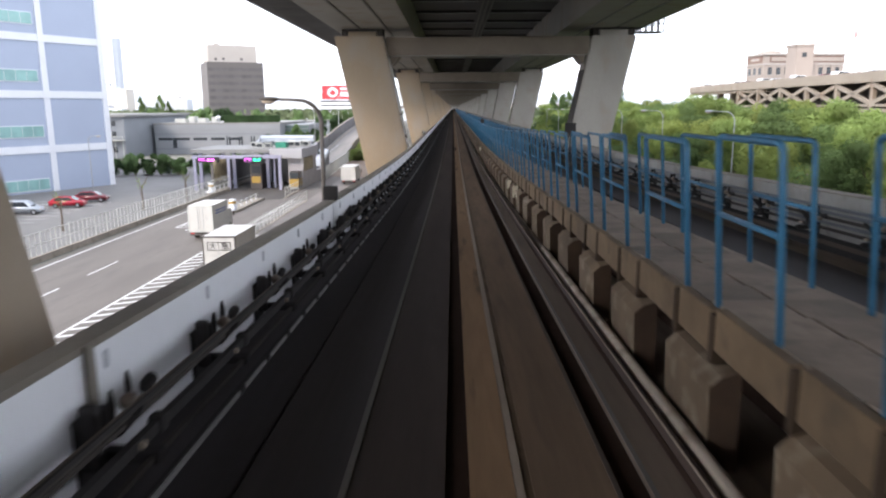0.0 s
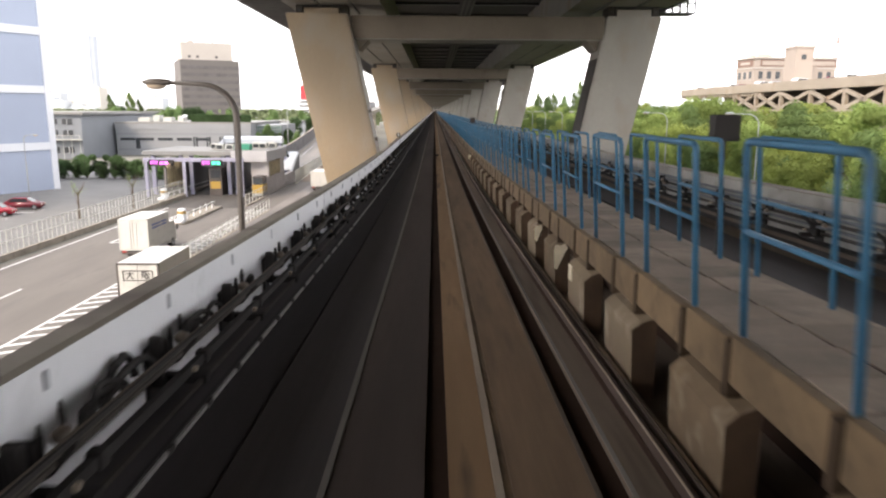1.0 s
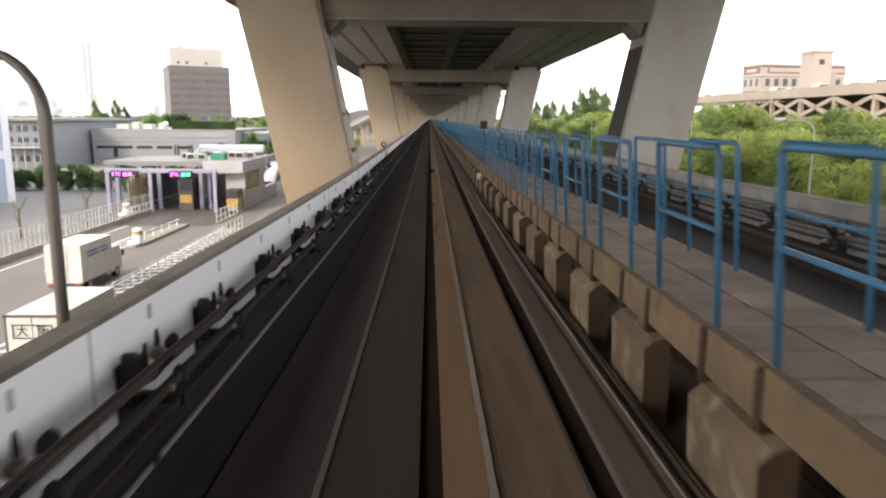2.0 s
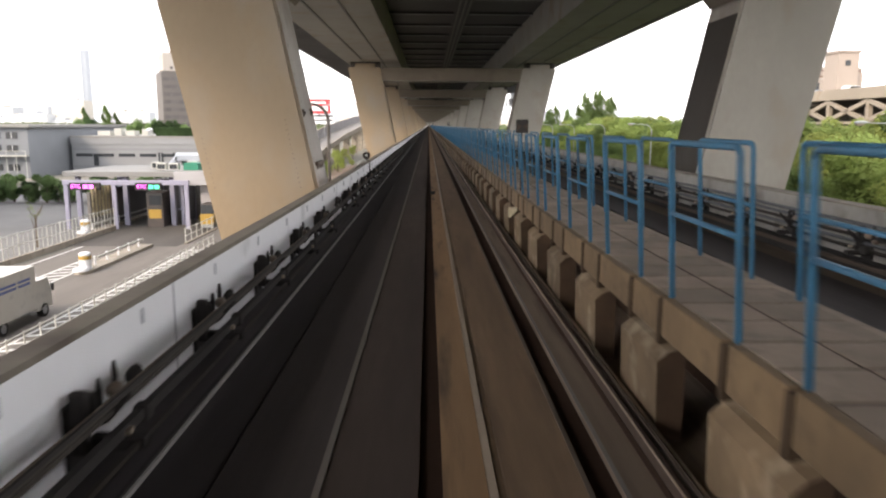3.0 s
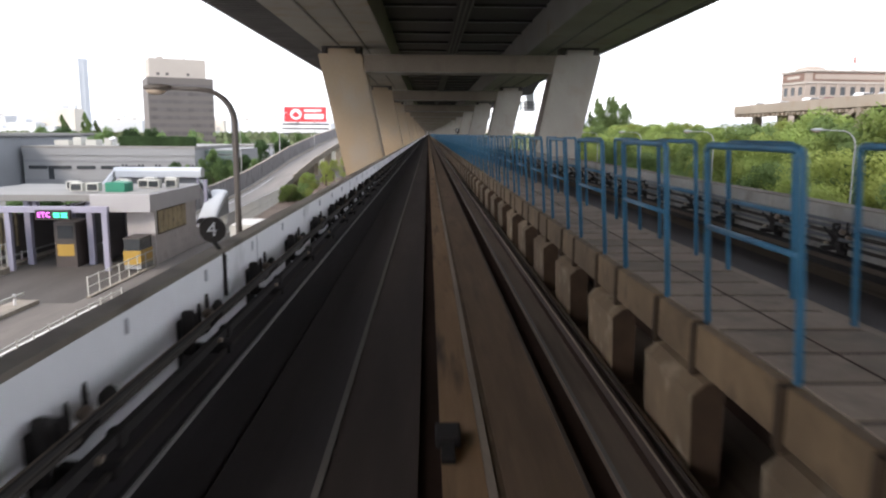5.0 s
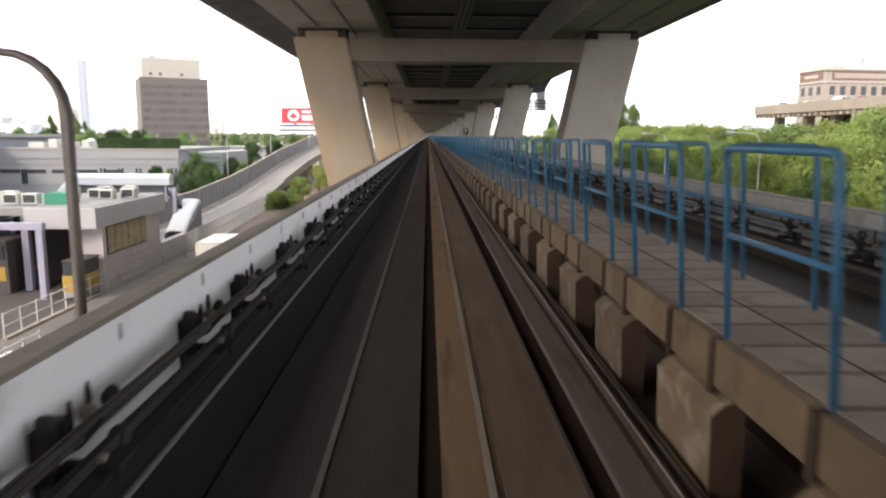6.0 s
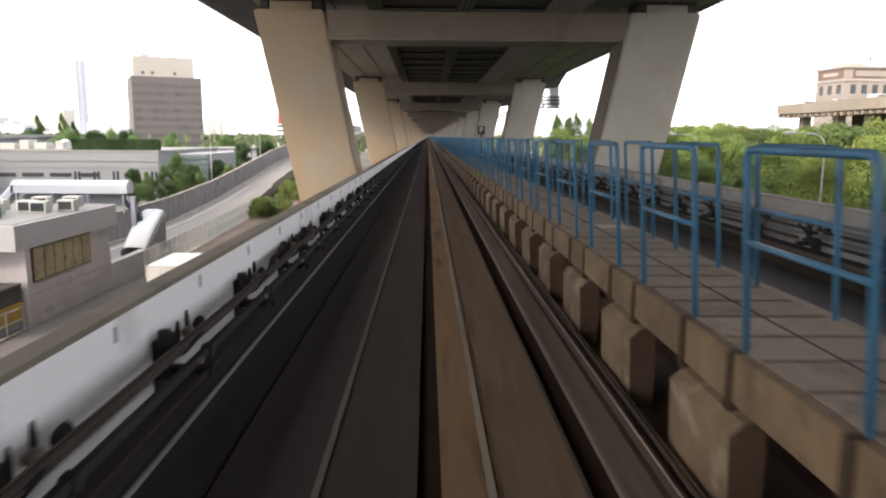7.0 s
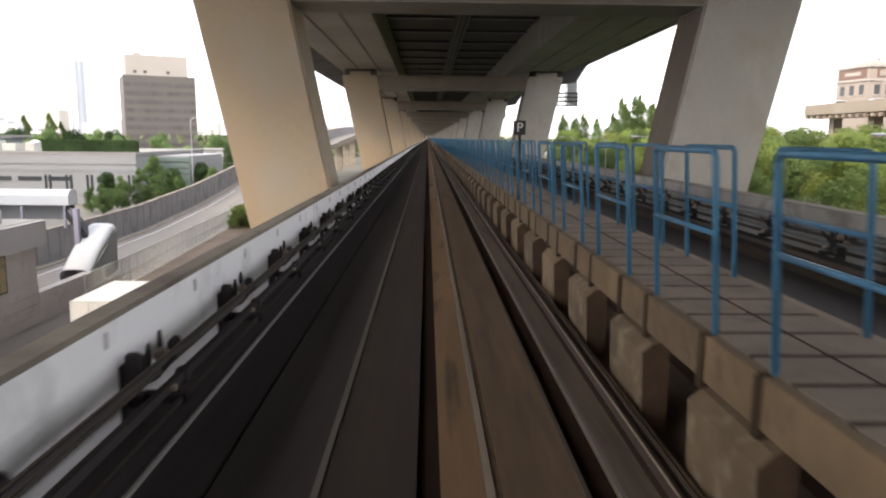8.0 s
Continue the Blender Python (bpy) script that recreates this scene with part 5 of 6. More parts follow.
while a < L - 12:
    ppart("column", box(bmesh.new(), a - 0.4, a + 0.4, 0, 0.7, GZ, 6.8), TANDECK)
    for z0, z1 in ((3.5, 6.4), (6.4, 3.5)):
        bm = prism(bmesh.new(), [(a + 0.4, -0.05, z0 - 0.35), (a + 0.4, 0.35, z0 - 0.35), (a + 0.4, 0.35, z0 + 0.35), (a + 0.4, -0.05, z0 + 0.35)],
                   [(a + 10.6, -0.05, z1 - 0.35), (a + 10.6, 0.35, z1 - 0.35), (a + 10.6, 0.35, z1 + 0.35), (a + 10.6, -0.05, z1 + 0.35)])
        ppart("brace", bm, TANDECK)
    ppart("lower_rail", box(bmesh.new(), a + 0.4, a + 10.6, -0.1, 0.3, 2.9, 3.3), TANDECK)
    a += 11.0
for a in (4, 15, 24):
    ppart("column", box(bmesh.new(), a, a + 1.5, 2, 3.5, GZ, 6.6), TANDECK)
tr = thing("stair_tower", None, None, "square tan stair tower above the parking deck", "stair tower")
part("wall", box(bmesh.new(), 78.2, 82.2, 168.3, 173.3, GZ, 16.4, 0.05), TAN, tr)
part("cap", box(bmesh.new(), 78.0, 82.4, 168.1, 173.5, 16.4, 16.9), TAN, tr)
part("vent", box(bmesh.new(), 79.5, 80.5, 168.2, 168.4, 14.0, 15.0), DARKGLASS, tr)
part("annexe", box(bmesh.new(), 82.2, 83.8, 169.4, 173.3, GZ, 12.6), TAN, tr)
dm = thing("domed_building", None, None, "tan hall with a shallow domed roof and tall arched windows", "building")
DOMEM = Matrix.Translation((107.9, 256.0, 1.2)) @ pose(0, 0, 0, 0, 0, 5)


def dpart(name, bm, mat, parent=dm):
    bmesh.ops.transform(bm, matrix=DOMEM, verts=bm.verts[:])
    return part(name, bm, mat, parent)


FRIEZE = material("red_brown_tile", (0.22, 0.14, 0.11), rough=0.7, vary=0.2, coarse=0.1)
dpart("wall", box(bmesh.new(), 0, 29, 0, 12, GZ - 1.2, 19.2), TAN)
dpart("string_course", box(bmesh.new(), -0.3, 29.3, -0.3, 12.3, 15.9, 16.35), PENTHOUSE)
dpart("roof_edge", box(bmesh.new(), -0.5, 29.5, -0.5, 12.5, 19.2, 19.8, 0.05), PENTHOUSE)
dpart("frieze", box(bmesh.new(), 2.0, 29.1, -0.14, 0.1, 16.7, 18.9), FRIEZE)
dpart("frieze_panel", box(bmesh.new(), 2.6, 28.6, -0.2, 0.0, 17.1, 18.5), TAN)
dpart("side_frieze", box(bmesh.new(), -0.14, 0.1, 1.0, 11.2, 16.7, 18.9), FRIEZE)
dpart("lettering_bar", box(bmesh.new(), -0.2, 0.0, 3.0, 9.0, 17.4, 18.2), PENTHOUSE)
bm = bmesh.new()
rings = []
for k in range(5):
    a = k * math.pi / 10
    rings.append([bm.verts.new((5.0 + 4.4 * math.cos(a) * math.cos(q * math.tau / 16), 6.0 + 4.4 * math.cos(a) * math.sin(q * math.tau / 16), 19.8 + 1.5 * math.sin(a))) for q in range(16)])
for r0, r1 in zip(rings, rings[1:]):
    for q in range(16):
        bm.faces.new((r0[q], r0[(q + 1) % 16], r1[(q + 1) % 16], r1[q]))
bm.faces.new(rings[-1])
bm.faces.new(rings[0][::-1])
dpart("dome_roof", bm, TAN)
for i in range(9):
    w = dpart("window", box(bmesh.new(), 1.6 + 3.05 * i, 3.0 + 3.05 * i, -0.1, 0.1, 12.6, 15.0), DARKGLASS)
    dpart("sill", box(bmesh.new(), 1.4 + 3.05 * i, 3.2 + 3.05 * i, -0.22, 0.0, 12.35, 12.6), PENTHOUSE, w)
    dpart("pier", box(bmesh.new(), 3.3 + 3.05 * i, 4.3 + 3.05 * i, -0.16, 0.05, GZ, 15.9), TAN)
for i in range(3):
    w = dpart("side_window", box(bmesh.new(), -0.1, 0.1, 1.6 + 3.6 * i, 3.2 + 3.6 * i, 12.6, 15.0), DARKGLASS)
    dpart("sill", box(bmesh.new(), -0.22, 0.0, 1.4 + 3.6 * i, 3.4 + 3.6 * i, 12.35, 12.6), PENTHOUSE, w)
MASTRED = material("faded_red", (0.5, 0.28, 0.26), vary=0.1)
rm = thing("radio_mast", None, None, "pale red and white lattice mast in the distance", "mast")
MZ0, MZ1 = 20.0, 62.0
for i in range(8):
    za, zb = MZ0 + (MZ1 - MZ0) * i / 8, MZ0 + (MZ1 - MZ0) * (i + 1) / 8
    wa, wb = 4.5 * (1 - i / 8) ** 1.3 + 0.5, 4.5 * (1 - (i + 1) / 8) ** 1.3 + 0.5
    mm = MASTRED if i % 2 else PALES[2]
    for q in (-1, 1):
        for d in (-1, 1):
            part("leg", tube(bmesh.new(), [(324.5 + q * wa, 600 + d * wa, za), (324.5 + q * wb, 600 + d * wb, zb)], 0.3, 4), mm, rm)
        part("brace", tube(bmesh.new(), [(324.5 + q * wa, 600 - wa, za), (324.5 - q * wb, 600 - wb, zb)], 0.16, 4), mm, rm)
        part("strut", tube(bmesh.new(), [(324.5 - wa, 600 + q * wa, za), (324.5 + wa, 600 + q * wa, za)], 0.2, 4), mm, rm)
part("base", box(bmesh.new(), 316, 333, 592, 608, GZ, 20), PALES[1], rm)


# ---- trees ----
def crown_mesh(name, seed, mat, blobs, spread, height, leaf, per):
    """A crown of many small leaf clumps round uneven limbs' ends, with gaps."""
    r = random.Random(seed)
    verts, faces = [], []
    for b in range(blobs):
        a, d = r.uniform(0, math.tau), spread * math.sqrt(r.random()) * 0.8
        hz = r.uniform(0.0, 1.0)
        d *= 1.0 - 0.55 * abs(hz - 0.35)
        cx, cy, cz = d * math.cos(a), d * math.sin(a), hz * height
        br = r.uniform(0.28, 0.5) * spread * (0.8 if hz > 0.8 else 1)
        for _ in range(per):
            n = Vector((r.gauss(0, 1), r.gauss(0, 1), r.gauss(0, 1) * 0.8 + 0.15)).normalized()
            c = Vector((cx, cy, cz)) + n * br * r.uniform(0.6, 1.08)
            t1 = (n.orthogonal().normalized() + Vector((r.uniform(-.6, .6), r.uniform(-.6, .6), r.uniform(-.6, .6)))).normalized()
            t2 = (n.cross(t1) + n * r.uniform(-0.5, 0.5)).normalized()
            s = leaf * r.uniform(0.6, 1.3)
            k = len(verts)
            verts += [c - t1 * s, c + t2 * s * 0.55, c + t1 * s, c - t2 * s * 0.55]
            faces.append((k, k + 1, k + 2, k + 3))
    me = bpy.data.meshes.new(name)
    me.from_pydata(verts, [], faces)
    me.materials.append(mat)
    return me


def trunk_mesh(h, r, seed, limbs=5):
    rr = random.Random(seed)
    bm = bmesh.new()
    tube(bm, [(0, 0, -0.1), (0.05, 0, h * 0.4), (0, 0.08, h)], [r * 1.3, r, r * 0.55], 8)
    for i in range(limbs):
        a = rr.uniform(0, math.tau)
        z = h * rr.uniform(0.5, 0.95)
        d = rr.uniform(1.0, 2.0)
        tube(bm, [(0, 0, z), (d * math.cos(a) * 0.5, d * math.sin(a) * 0.5, z + 0.7), (d * math.cos(a), d * math.sin(a), z + 1.9)], [r * 0.45, r * 0.3, r * 0.12], 5)
    return mesh_of("trunk", bm, BARK)


LEAF_YOUNG = material("leaves_young", (0.30, 0.355, 0.105), spec=0.1, rough=0.9, vary=0.4, fine=1.2, coarse=0.12, bump=0, rand=0.2)
LEAF_COOL = material("leaves_cool", (0.185, 0.275, 0.11), spec=0.1, rough=0.9, vary=0.45, fine=1.2, coarse=0.12, bump=0, rand=0.25)
LEAF_DEEP = material("leaves_deep", (0.07, 0.115, 0.05), spec=0.1, rough=0.9, vary=0.45, fine=1.2, coarse=0.12, bump=0, rand=0.25)
LEAVES = (LEAF, LEAF_DARK, LEAF_YOUNG, LEAF_COOL, LEAF_DEEP)
for m in LEAVES:
    # thin leaves let part of the light through
    nt = m.node_tree
    body = nt.nodes["Principled BSDF"]
    thin = nt.nodes.new("ShaderNodeBsdfTranslucent")
    nt.links.new(body.inputs["Base Color"].links[0].from_socket, thin.inputs["Color"])
    both = nt.nodes.new("ShaderNodeMixShader")
    both.inputs[0].default_value = 0.45
    nt.links.new(body.outputs[0], both.inputs[1])
    nt.links.new(thin.outputs[0], both.inputs[2])
    nt.links.new(both.outputs[0], nt.nodes["Material Output"].inputs["Surface"])
BROAD = [crown_mesh("crown", 11 + i, LEAVES[i % 3], 18, 2.6, 4.6, 0.125, 430) for i in range(9)]


def cone_mesh(name, seed, mat, height, width, leaf, count):
    """A narrow pointed crown of leaf clumps with ragged side shoots."""
    r = random.Random(seed)
    shoots = [(r.random() ** 1.2 * 0.9, r.uniform(0, math.tau), r.uniform(0.6, 1.15)) for _ in range(40)]
    verts, faces = [], []
    for _ in range(count):
        h, a, k = r.choice(shoots)
        h = min(1.0, h + r.gauss(0, 0.035) + 0.05)
        rad = width * min(1, 4.0 * h + 0.25) * (1 - h) ** 0.6 * k
        d = rad * r.random() ** 0.5
        a += r.gauss(0, 0.35)
        c = Vector((d * math.cos(a), d * math.sin(a), (h + 0.05 * d / width) * height))
        t1 = Vector((r.uniform(-1, 1), r.uniform(-1, 1), r.uniform(-0.3, 1.2))).normalized()
        t2 = t1.cross(Vector((r.uniform(-1, 1), r.uniform(-1, 1), r.uniform(-1, 1)))).normalized()
        s = leaf * r.uniform(0.6, 1.3)
        n = len(verts)
        verts += [c - t1 * s, c + t2 * s * 0.55, c + t1 * s, c - t2 * s * 0.55]
        faces.append((n, n + 1, n + 2, n + 3))
    me = bpy.data.meshes.new(name)
    me.from_pydata(verts, [], faces)
    me.materials.append(mat)
    return me


CONE = [cone_mesh("crown", 41 + i, (LEAF_COOL, LEAF_DARK, LEAF_DARK)[i], 12.0, 3.3, 0.15, 6500) for i in range(3)]
COOL = [crown_mesh("crown", 31 + i, LEAF_DEEP if i == 2 else LEAF_COOL, 20, 2.5, 4.6, 0.12, 420) for i in range(3)]
COOL_CONE = [cone_mesh("crown", 51 + i, LEAF_COOL, 12.0, 3.3, 0.17, 6500) for i in range(2)]
AIRY = [crown_mesh("crown", 91 + i, LEAF_YOUNG, 16, 2.5, 4.6, 0.11, 230) for i in range(2)]
OLIVE = [crown_mesh("crown", 95 + i, (LEAF, LEAF_DARK, LEAF_YOUNG)[i], 11, 1.6, 1.5, 0.1, 260) for i in range(3)]
BUSHES = [crown_mesh("crown", 61 + i, (LEAF_COOL, LEAF_DEEP, LEAF_COOL)[i], 10, 1.5, 1.5, 0.11, 260) for i in range(3)]
TRUNKS = [trunk_mesh(4.2, 0.2, i) for i in range(3)]
STEM = trunk_mesh(0.6, 0.08, 9, 3)


def tree(x, y, top, kind=None, wide=1.0, turn=0.0, label="leafy broad tree with an uneven green crown", group="park trees", base=GZ, low=False):
    h = top - base
    s = h / 9.6
    t = thing("tree", None, None, label, "tree", group)
    t.matrix_basis = Matrix.Translation((x, y, base)) @ Matrix.Rotation(turn, 4, "Z")
    share("trunk", TRUNKS[int(abs(x * 7 + y)) % 3], t, Matrix.Diagonal((s, s, s, 1)))
    share("crown", kind, t, Matrix.Translation((0, 0, (1.2 if low else 3.9) * s)) @ Matrix.Diagonal((s * wide, s * wide, s * (1.5 if low else 1.0), 1)))
    return t


flat("park_ground", 9.0, 62.0, -60, 420, material("park_grass", (0.10, 0.135, 0.05), rough=0.95, vary=0.4, coarse=0.3, fine=3, stain=(0.16, 0.15, 0.08), stain_amount=0.3), "rough green grass under the trees", "grass", 0.05)
rng = random.Random(3)
# the wood to the right of the guideway
y = 12.0
while y < 250:
    for x0 in (17, 24, 32, 37, 42, 49):
        x = x0 + rng.uniform(-2.5, 2.5)
        if 26 < x < 30 or (x > 44 and y > 150 and y < 200):
            continue
        top = (-2.6 if x0 == 17 else -2.0 if x0 == 24 else 1.5 if x0 == 32 else 3.0 if x0 == 37 else 4.4) + rng.uniform(-1.3, 1.0)
        if y > 100:
            top += 0.6
        tree(x, y + rng.uniform(-2.5, 2.5), top, BROAD[rng.randrange(9)], rng.uniform(1.0, 1.3), rng.uniform(0, 6))
    y += 6.6
for x, y, top in ((40.5, 190, 6.2), (50, 189, 5.6), (36, 205, 4.5), (62, 225, 6.5), (30, 230, 5), (43, 240, 6), (57, 188, 5.0), (63, 184, 5.4), (70, 176, 5.6), (59, 178, 4.6)):
    tree(x, y, top, BROAD[(x if isinstance(x, int) else 2) % 9], 1.2, x)
for x, y, top in ((53.4, 286, 10.5), (55.2, 284, 14.6), (57.4, 288, 13.0), (59.3, 285, 15.2), (61.2, 287, 15.6), (63.4, 284, 12.6), (65.6, 288, 13.4), (40.6, 298, 8.0), (41.8, 301, 10.4), (44.6, 299, 8.6), (46.2, 303, 9.4), (47.8, 300, 10.6), (52.4, 302, 9.2)):
    t = thing("tree", None, None, "tall narrow poplar with a ragged pointed crown", "tree", "poplars")
    t.matrix_basis = Matrix.Translation((x, y, GZ))
    s = (top - GZ) / 13.5
    share("trunk", TRUNKS[0], t, Matrix.Diagonal((s, s, s, 1)))
    share("crown", CONE[int(x) % 2], t, Matrix.Translation((0, 0, 1.2 * s)) @ Matrix.Diagonal((s * 0.8, s * 0.8, s, 1)))
# left side: trees by the ramp, the works and the car park
for x, y, top in ((-46, 188, -3.2), (-43, 193, -3.2), (-42.5, 200, -2.8), (-40, 208, -2.0), (-47, 184, -4.2), (-50, 187, -5.0), (-52, 240, 0.6), (-46, 250, 1.0), (-58, 246, 0.4), (-41, 255, 1.5),
                  (-100, 240, 4.5), (-92, 238, 3.5), (-78, 262, 3), (-70, 270, 2.6), (-62, 290, 3.2), (-52, 300, 3.5), (-45, 310, 3.5), (-95, 300, 4.5), (-110, 320, 5), (-130, 310, 5), (-84, 310, 4), (-72, 330, 4),
                  (-77.5, 240, 4.0), (-86, 242, 4.4), (-49, 190, -3.0), (-37.5, 189, -3.6), (-37, 204, -2.6)):
    tree(x, y, top, COOL[int(abs(x) + y) % 3], 1.15, x, "leafy green tree by the ramp and sheds", "roadside trees", GZ, True)
for x, y, top in ((-22.3, 207, -2.4), (-24.0, 214, -3.2), (-22.6, 222, -3.0), (-21.6, 236, -2.6)):
    tree(x, y, top, AIRY[int(y) % 2], 1.0, x, "light green young tree under the ramp", "young ramp trees", GZ, True)
for x, y, top in ((-161, 372, 10.5), (-151, 372, 11.5), (-147.5, 374, 8), (-155, 378, 7.5), (-165, 380, 6)):
    t = thing("tree", None, None, "dark pointed conifer standing above the roofs", "tree", "conifers")
    t.matrix_basis = Matrix.Translation((x, y, GZ))
    s = (top - GZ) / 13.5
    share("trunk", TRUNKS[1], t, Matrix.Diagonal((s, s, s, 1)))
    share("crown", CONE[2], t, Matrix.Translation((0, 0, 1.2 * s)) @ Matrix.Diagonal((s * 0.95, s * 0.95, s, 1)))
for x, y, top, w in ((-41.2, 188.5, -0.4, 1.35), (-43.8, 190, -2.4, 1.3), (-38.6, 190.5, -2.6, 1.3)):
    t = thing("tree", None, None, "light green conical tree beside the ramp", "tree", "ramp trees")
    t.matrix_basis = Matrix.Translation((x, y, GZ)) @ Matrix.Rotation(x, 4, "Z")
    s = (top - GZ) / 13.0
    share("trunk", TRUNKS[2], t, Matrix.Diagonal((s, s, s, 1)))
    share("crown", COOL_CONE[int(y) % 2], t, Matrix.Translation((0, 0, 0.6 * s)) @ Matrix.Diagonal((s * w, s * w, s, 1)))
for i, (x, y, s) in enumerate(((-23.4, 169.5, 1.35), (-22.2, 170.2, 1.05), (-21.2, 172.2, 1.0), (-23.6, 174.0, 1.2), (-22.8, 181.0, 1.1), (-24.6, 198.0, 1.3), (-26.0, 206.0, 1.4))):
    t = thing("shrub", None, None, "dense olive-green shrub at the foot of the ramp", "shrub", "ramp shrubs")
    t.matrix_basis = Matrix.Translation((x, y, GZ)) @ Matrix.Rotation(i, 4, "Z")
    share("stem", STEM, t, Matrix.Diagonal((s, s, s, 1)))
    share("crown", OLIVE[i % 3], t, Matrix.Translation((0, 0, 0.3 * s)) @ Matrix.Diagonal((s, s, s, 1)))
for i in range(26):
    x, y = -80 + 1.6 * i + rng.uniform(-0.4, 0.4), 136 + rng.uniform(-1.5, 1.5)
    t = thing("shrub", None, None, "dark green shrub in the planted strip by the car park", "shrub", "planted strip")
    t.matrix_basis = Matrix.Translation((x, y, GZ)) @ Matrix.Rotation(i, 4, "Z")
    s = rng.uniform(0.9, 1.9)
    share("stem", STEM, t, Matrix.Diagonal((s, s, s, 1)))
    share("crown", BUSHES[i % 3], t, Matrix.Translation((0, 0, 0.5 * s)) @ Matrix.Diagonal((s, s, s, 1)))
vs, fs = [], []
r = random.Random(23)
for i in range(4200):
    c = Vector((r.uniform(-64, -48.5), r.uniform(200.5, 202.5), r.choice((r.uniform(-0.5, 1.25), r.gauss(1.2, 0.08)))))
    if r.random() < 0.6:
        c.y = 200.5 + abs(r.gauss(0, 0.12))
    t1 = Vector((r.uniform(-1, 1), r.uniform(-0.5, 0.5), r.uniform(-1, 1))).normalized()
    t2 = t1.cross(Vector((r.uniform(-.6, .6), 1, r.uniform(-.6, .6)))).normalized()
    sz = r.uniform(0.1, 0.22)
    k = len(vs)
    vs += [c - t1 * sz, c + t2 * sz * 0.6, c + t1 * sz, c - t2 * sz * 0.6]
    fs.append((k, k + 1, k + 2, k + 3))
k = len(vs)
vs += [Vector((x, y, z)) for z in (-0.55, 1.1) for x, y in ((-63.9, 200.62), (-48.6, 200.62), (-48.6, 202.3), (-63.9, 202.3))]
fs += [tuple(k + i for i in q) for q in ((3, 2, 1, 0), (4, 5, 6, 7), (0, 1, 5, 4), (1, 2, 6, 5), (2, 3, 7, 6), (3, 0, 4, 7))]
hm = bpy.data.meshes.new("roof_hedge")
hm.from_pydata(vs, [], fs)
hm.materials.append(LEAF_DEEP)
tagged(new("roof_hedge", hm), "long clipped green hedge on the roof of the works", "hedge")
fw = bpy.data.meshes.new("far_wood")
vs, fs = [], []
r = random.Random(17)
for i in range(9000):
    yy = r.uniform(420, 900)
    xx = r.choice((-1, 1)) * yy * r.uniform(0.07, 0.62)
    c = Vector((xx, yy, GZ + 2 + 9 * r.random() ** 0.7))
    s = r.uniform(1.0, 2.4)
    t1 = Vector((r.uniform(-1, 1), r.uniform(-0.4, 0.4), r.uniform(-1, 1))).normalized()
    t2 = t1.cross(Vector((r.uniform(-.5, .5), 1, r.uniform(-.5, .5)))).normalized()
    k = len(vs)
    vs += [c - t1 * s, c + t2 * s * 0.7, c + t1 * s, c - t2 * s * 0.7]
    fs.append((k, k + 1, k + 2, k + 3))
fw.from_pydata(vs, [], fs)
# Greyer leaf green: distance haze is part of this colour.
fw.materials.append(material("leaves_far_hazed", (0.135, 0.165, 0.09), spec=0.1, rough=0.95, vary=0.35, fine=0.3, coarse=0.02, bump=0))
tagged(new("far_wood", fw), "hazy green belt of distant trees", "trees", kind="stuff")
SPARSE = crown_mesh("crown", 77, LEAF, 6, 1.6, 2.6, 0.09, 26)
# bare young street trees by the car park fence
for x, y in ((-39, 88), (-36.8, 97), (-40.5, 72)):
    t = thing("young_tree", None, None, "thin young tree with few leaves by the car park", "tree", "young trees")
    t.matrix_basis = Matrix.Translation((x, y, GZ)) @ Matrix.Diagonal((0.55, 0.55, 0.75, 1))
    share("trunk", TRUNKS[int(y) % 3], t, Matrix.Identity(4))
    share("crown", SPARSE, t, Matrix.Translation((0, 0, 3.4)))


# ---- vehicles ----
TYRE = material("tyre", (0.02, 0.02, 0.02), rough=0.9)
RIM = material("rim", (0.4, 0.4, 0.42), rough=0.35, metal=0.8)
GLASS = material("car_glass", (0.03, 0.035, 0.04), rough=0.08, vary=0.1, spec=0.6)
LAMPRED = material("tail_lamp", (0.45, 0.02, 0.02), rough=0.3)


def wheel(parent, x, y, r, w=0.2):
    t = part("wheel", tube(bmesh.new(), [(x - w / 2, y, r), (x + w / 2, y, r)], r, 18), TYRE, parent)
    part("rim", tube(bmesh.new(), [(x - w / 2 - 0.01, y, r), (x + w / 2 + 0.01, y, r)], r * 0.6, 14), RIM, t)


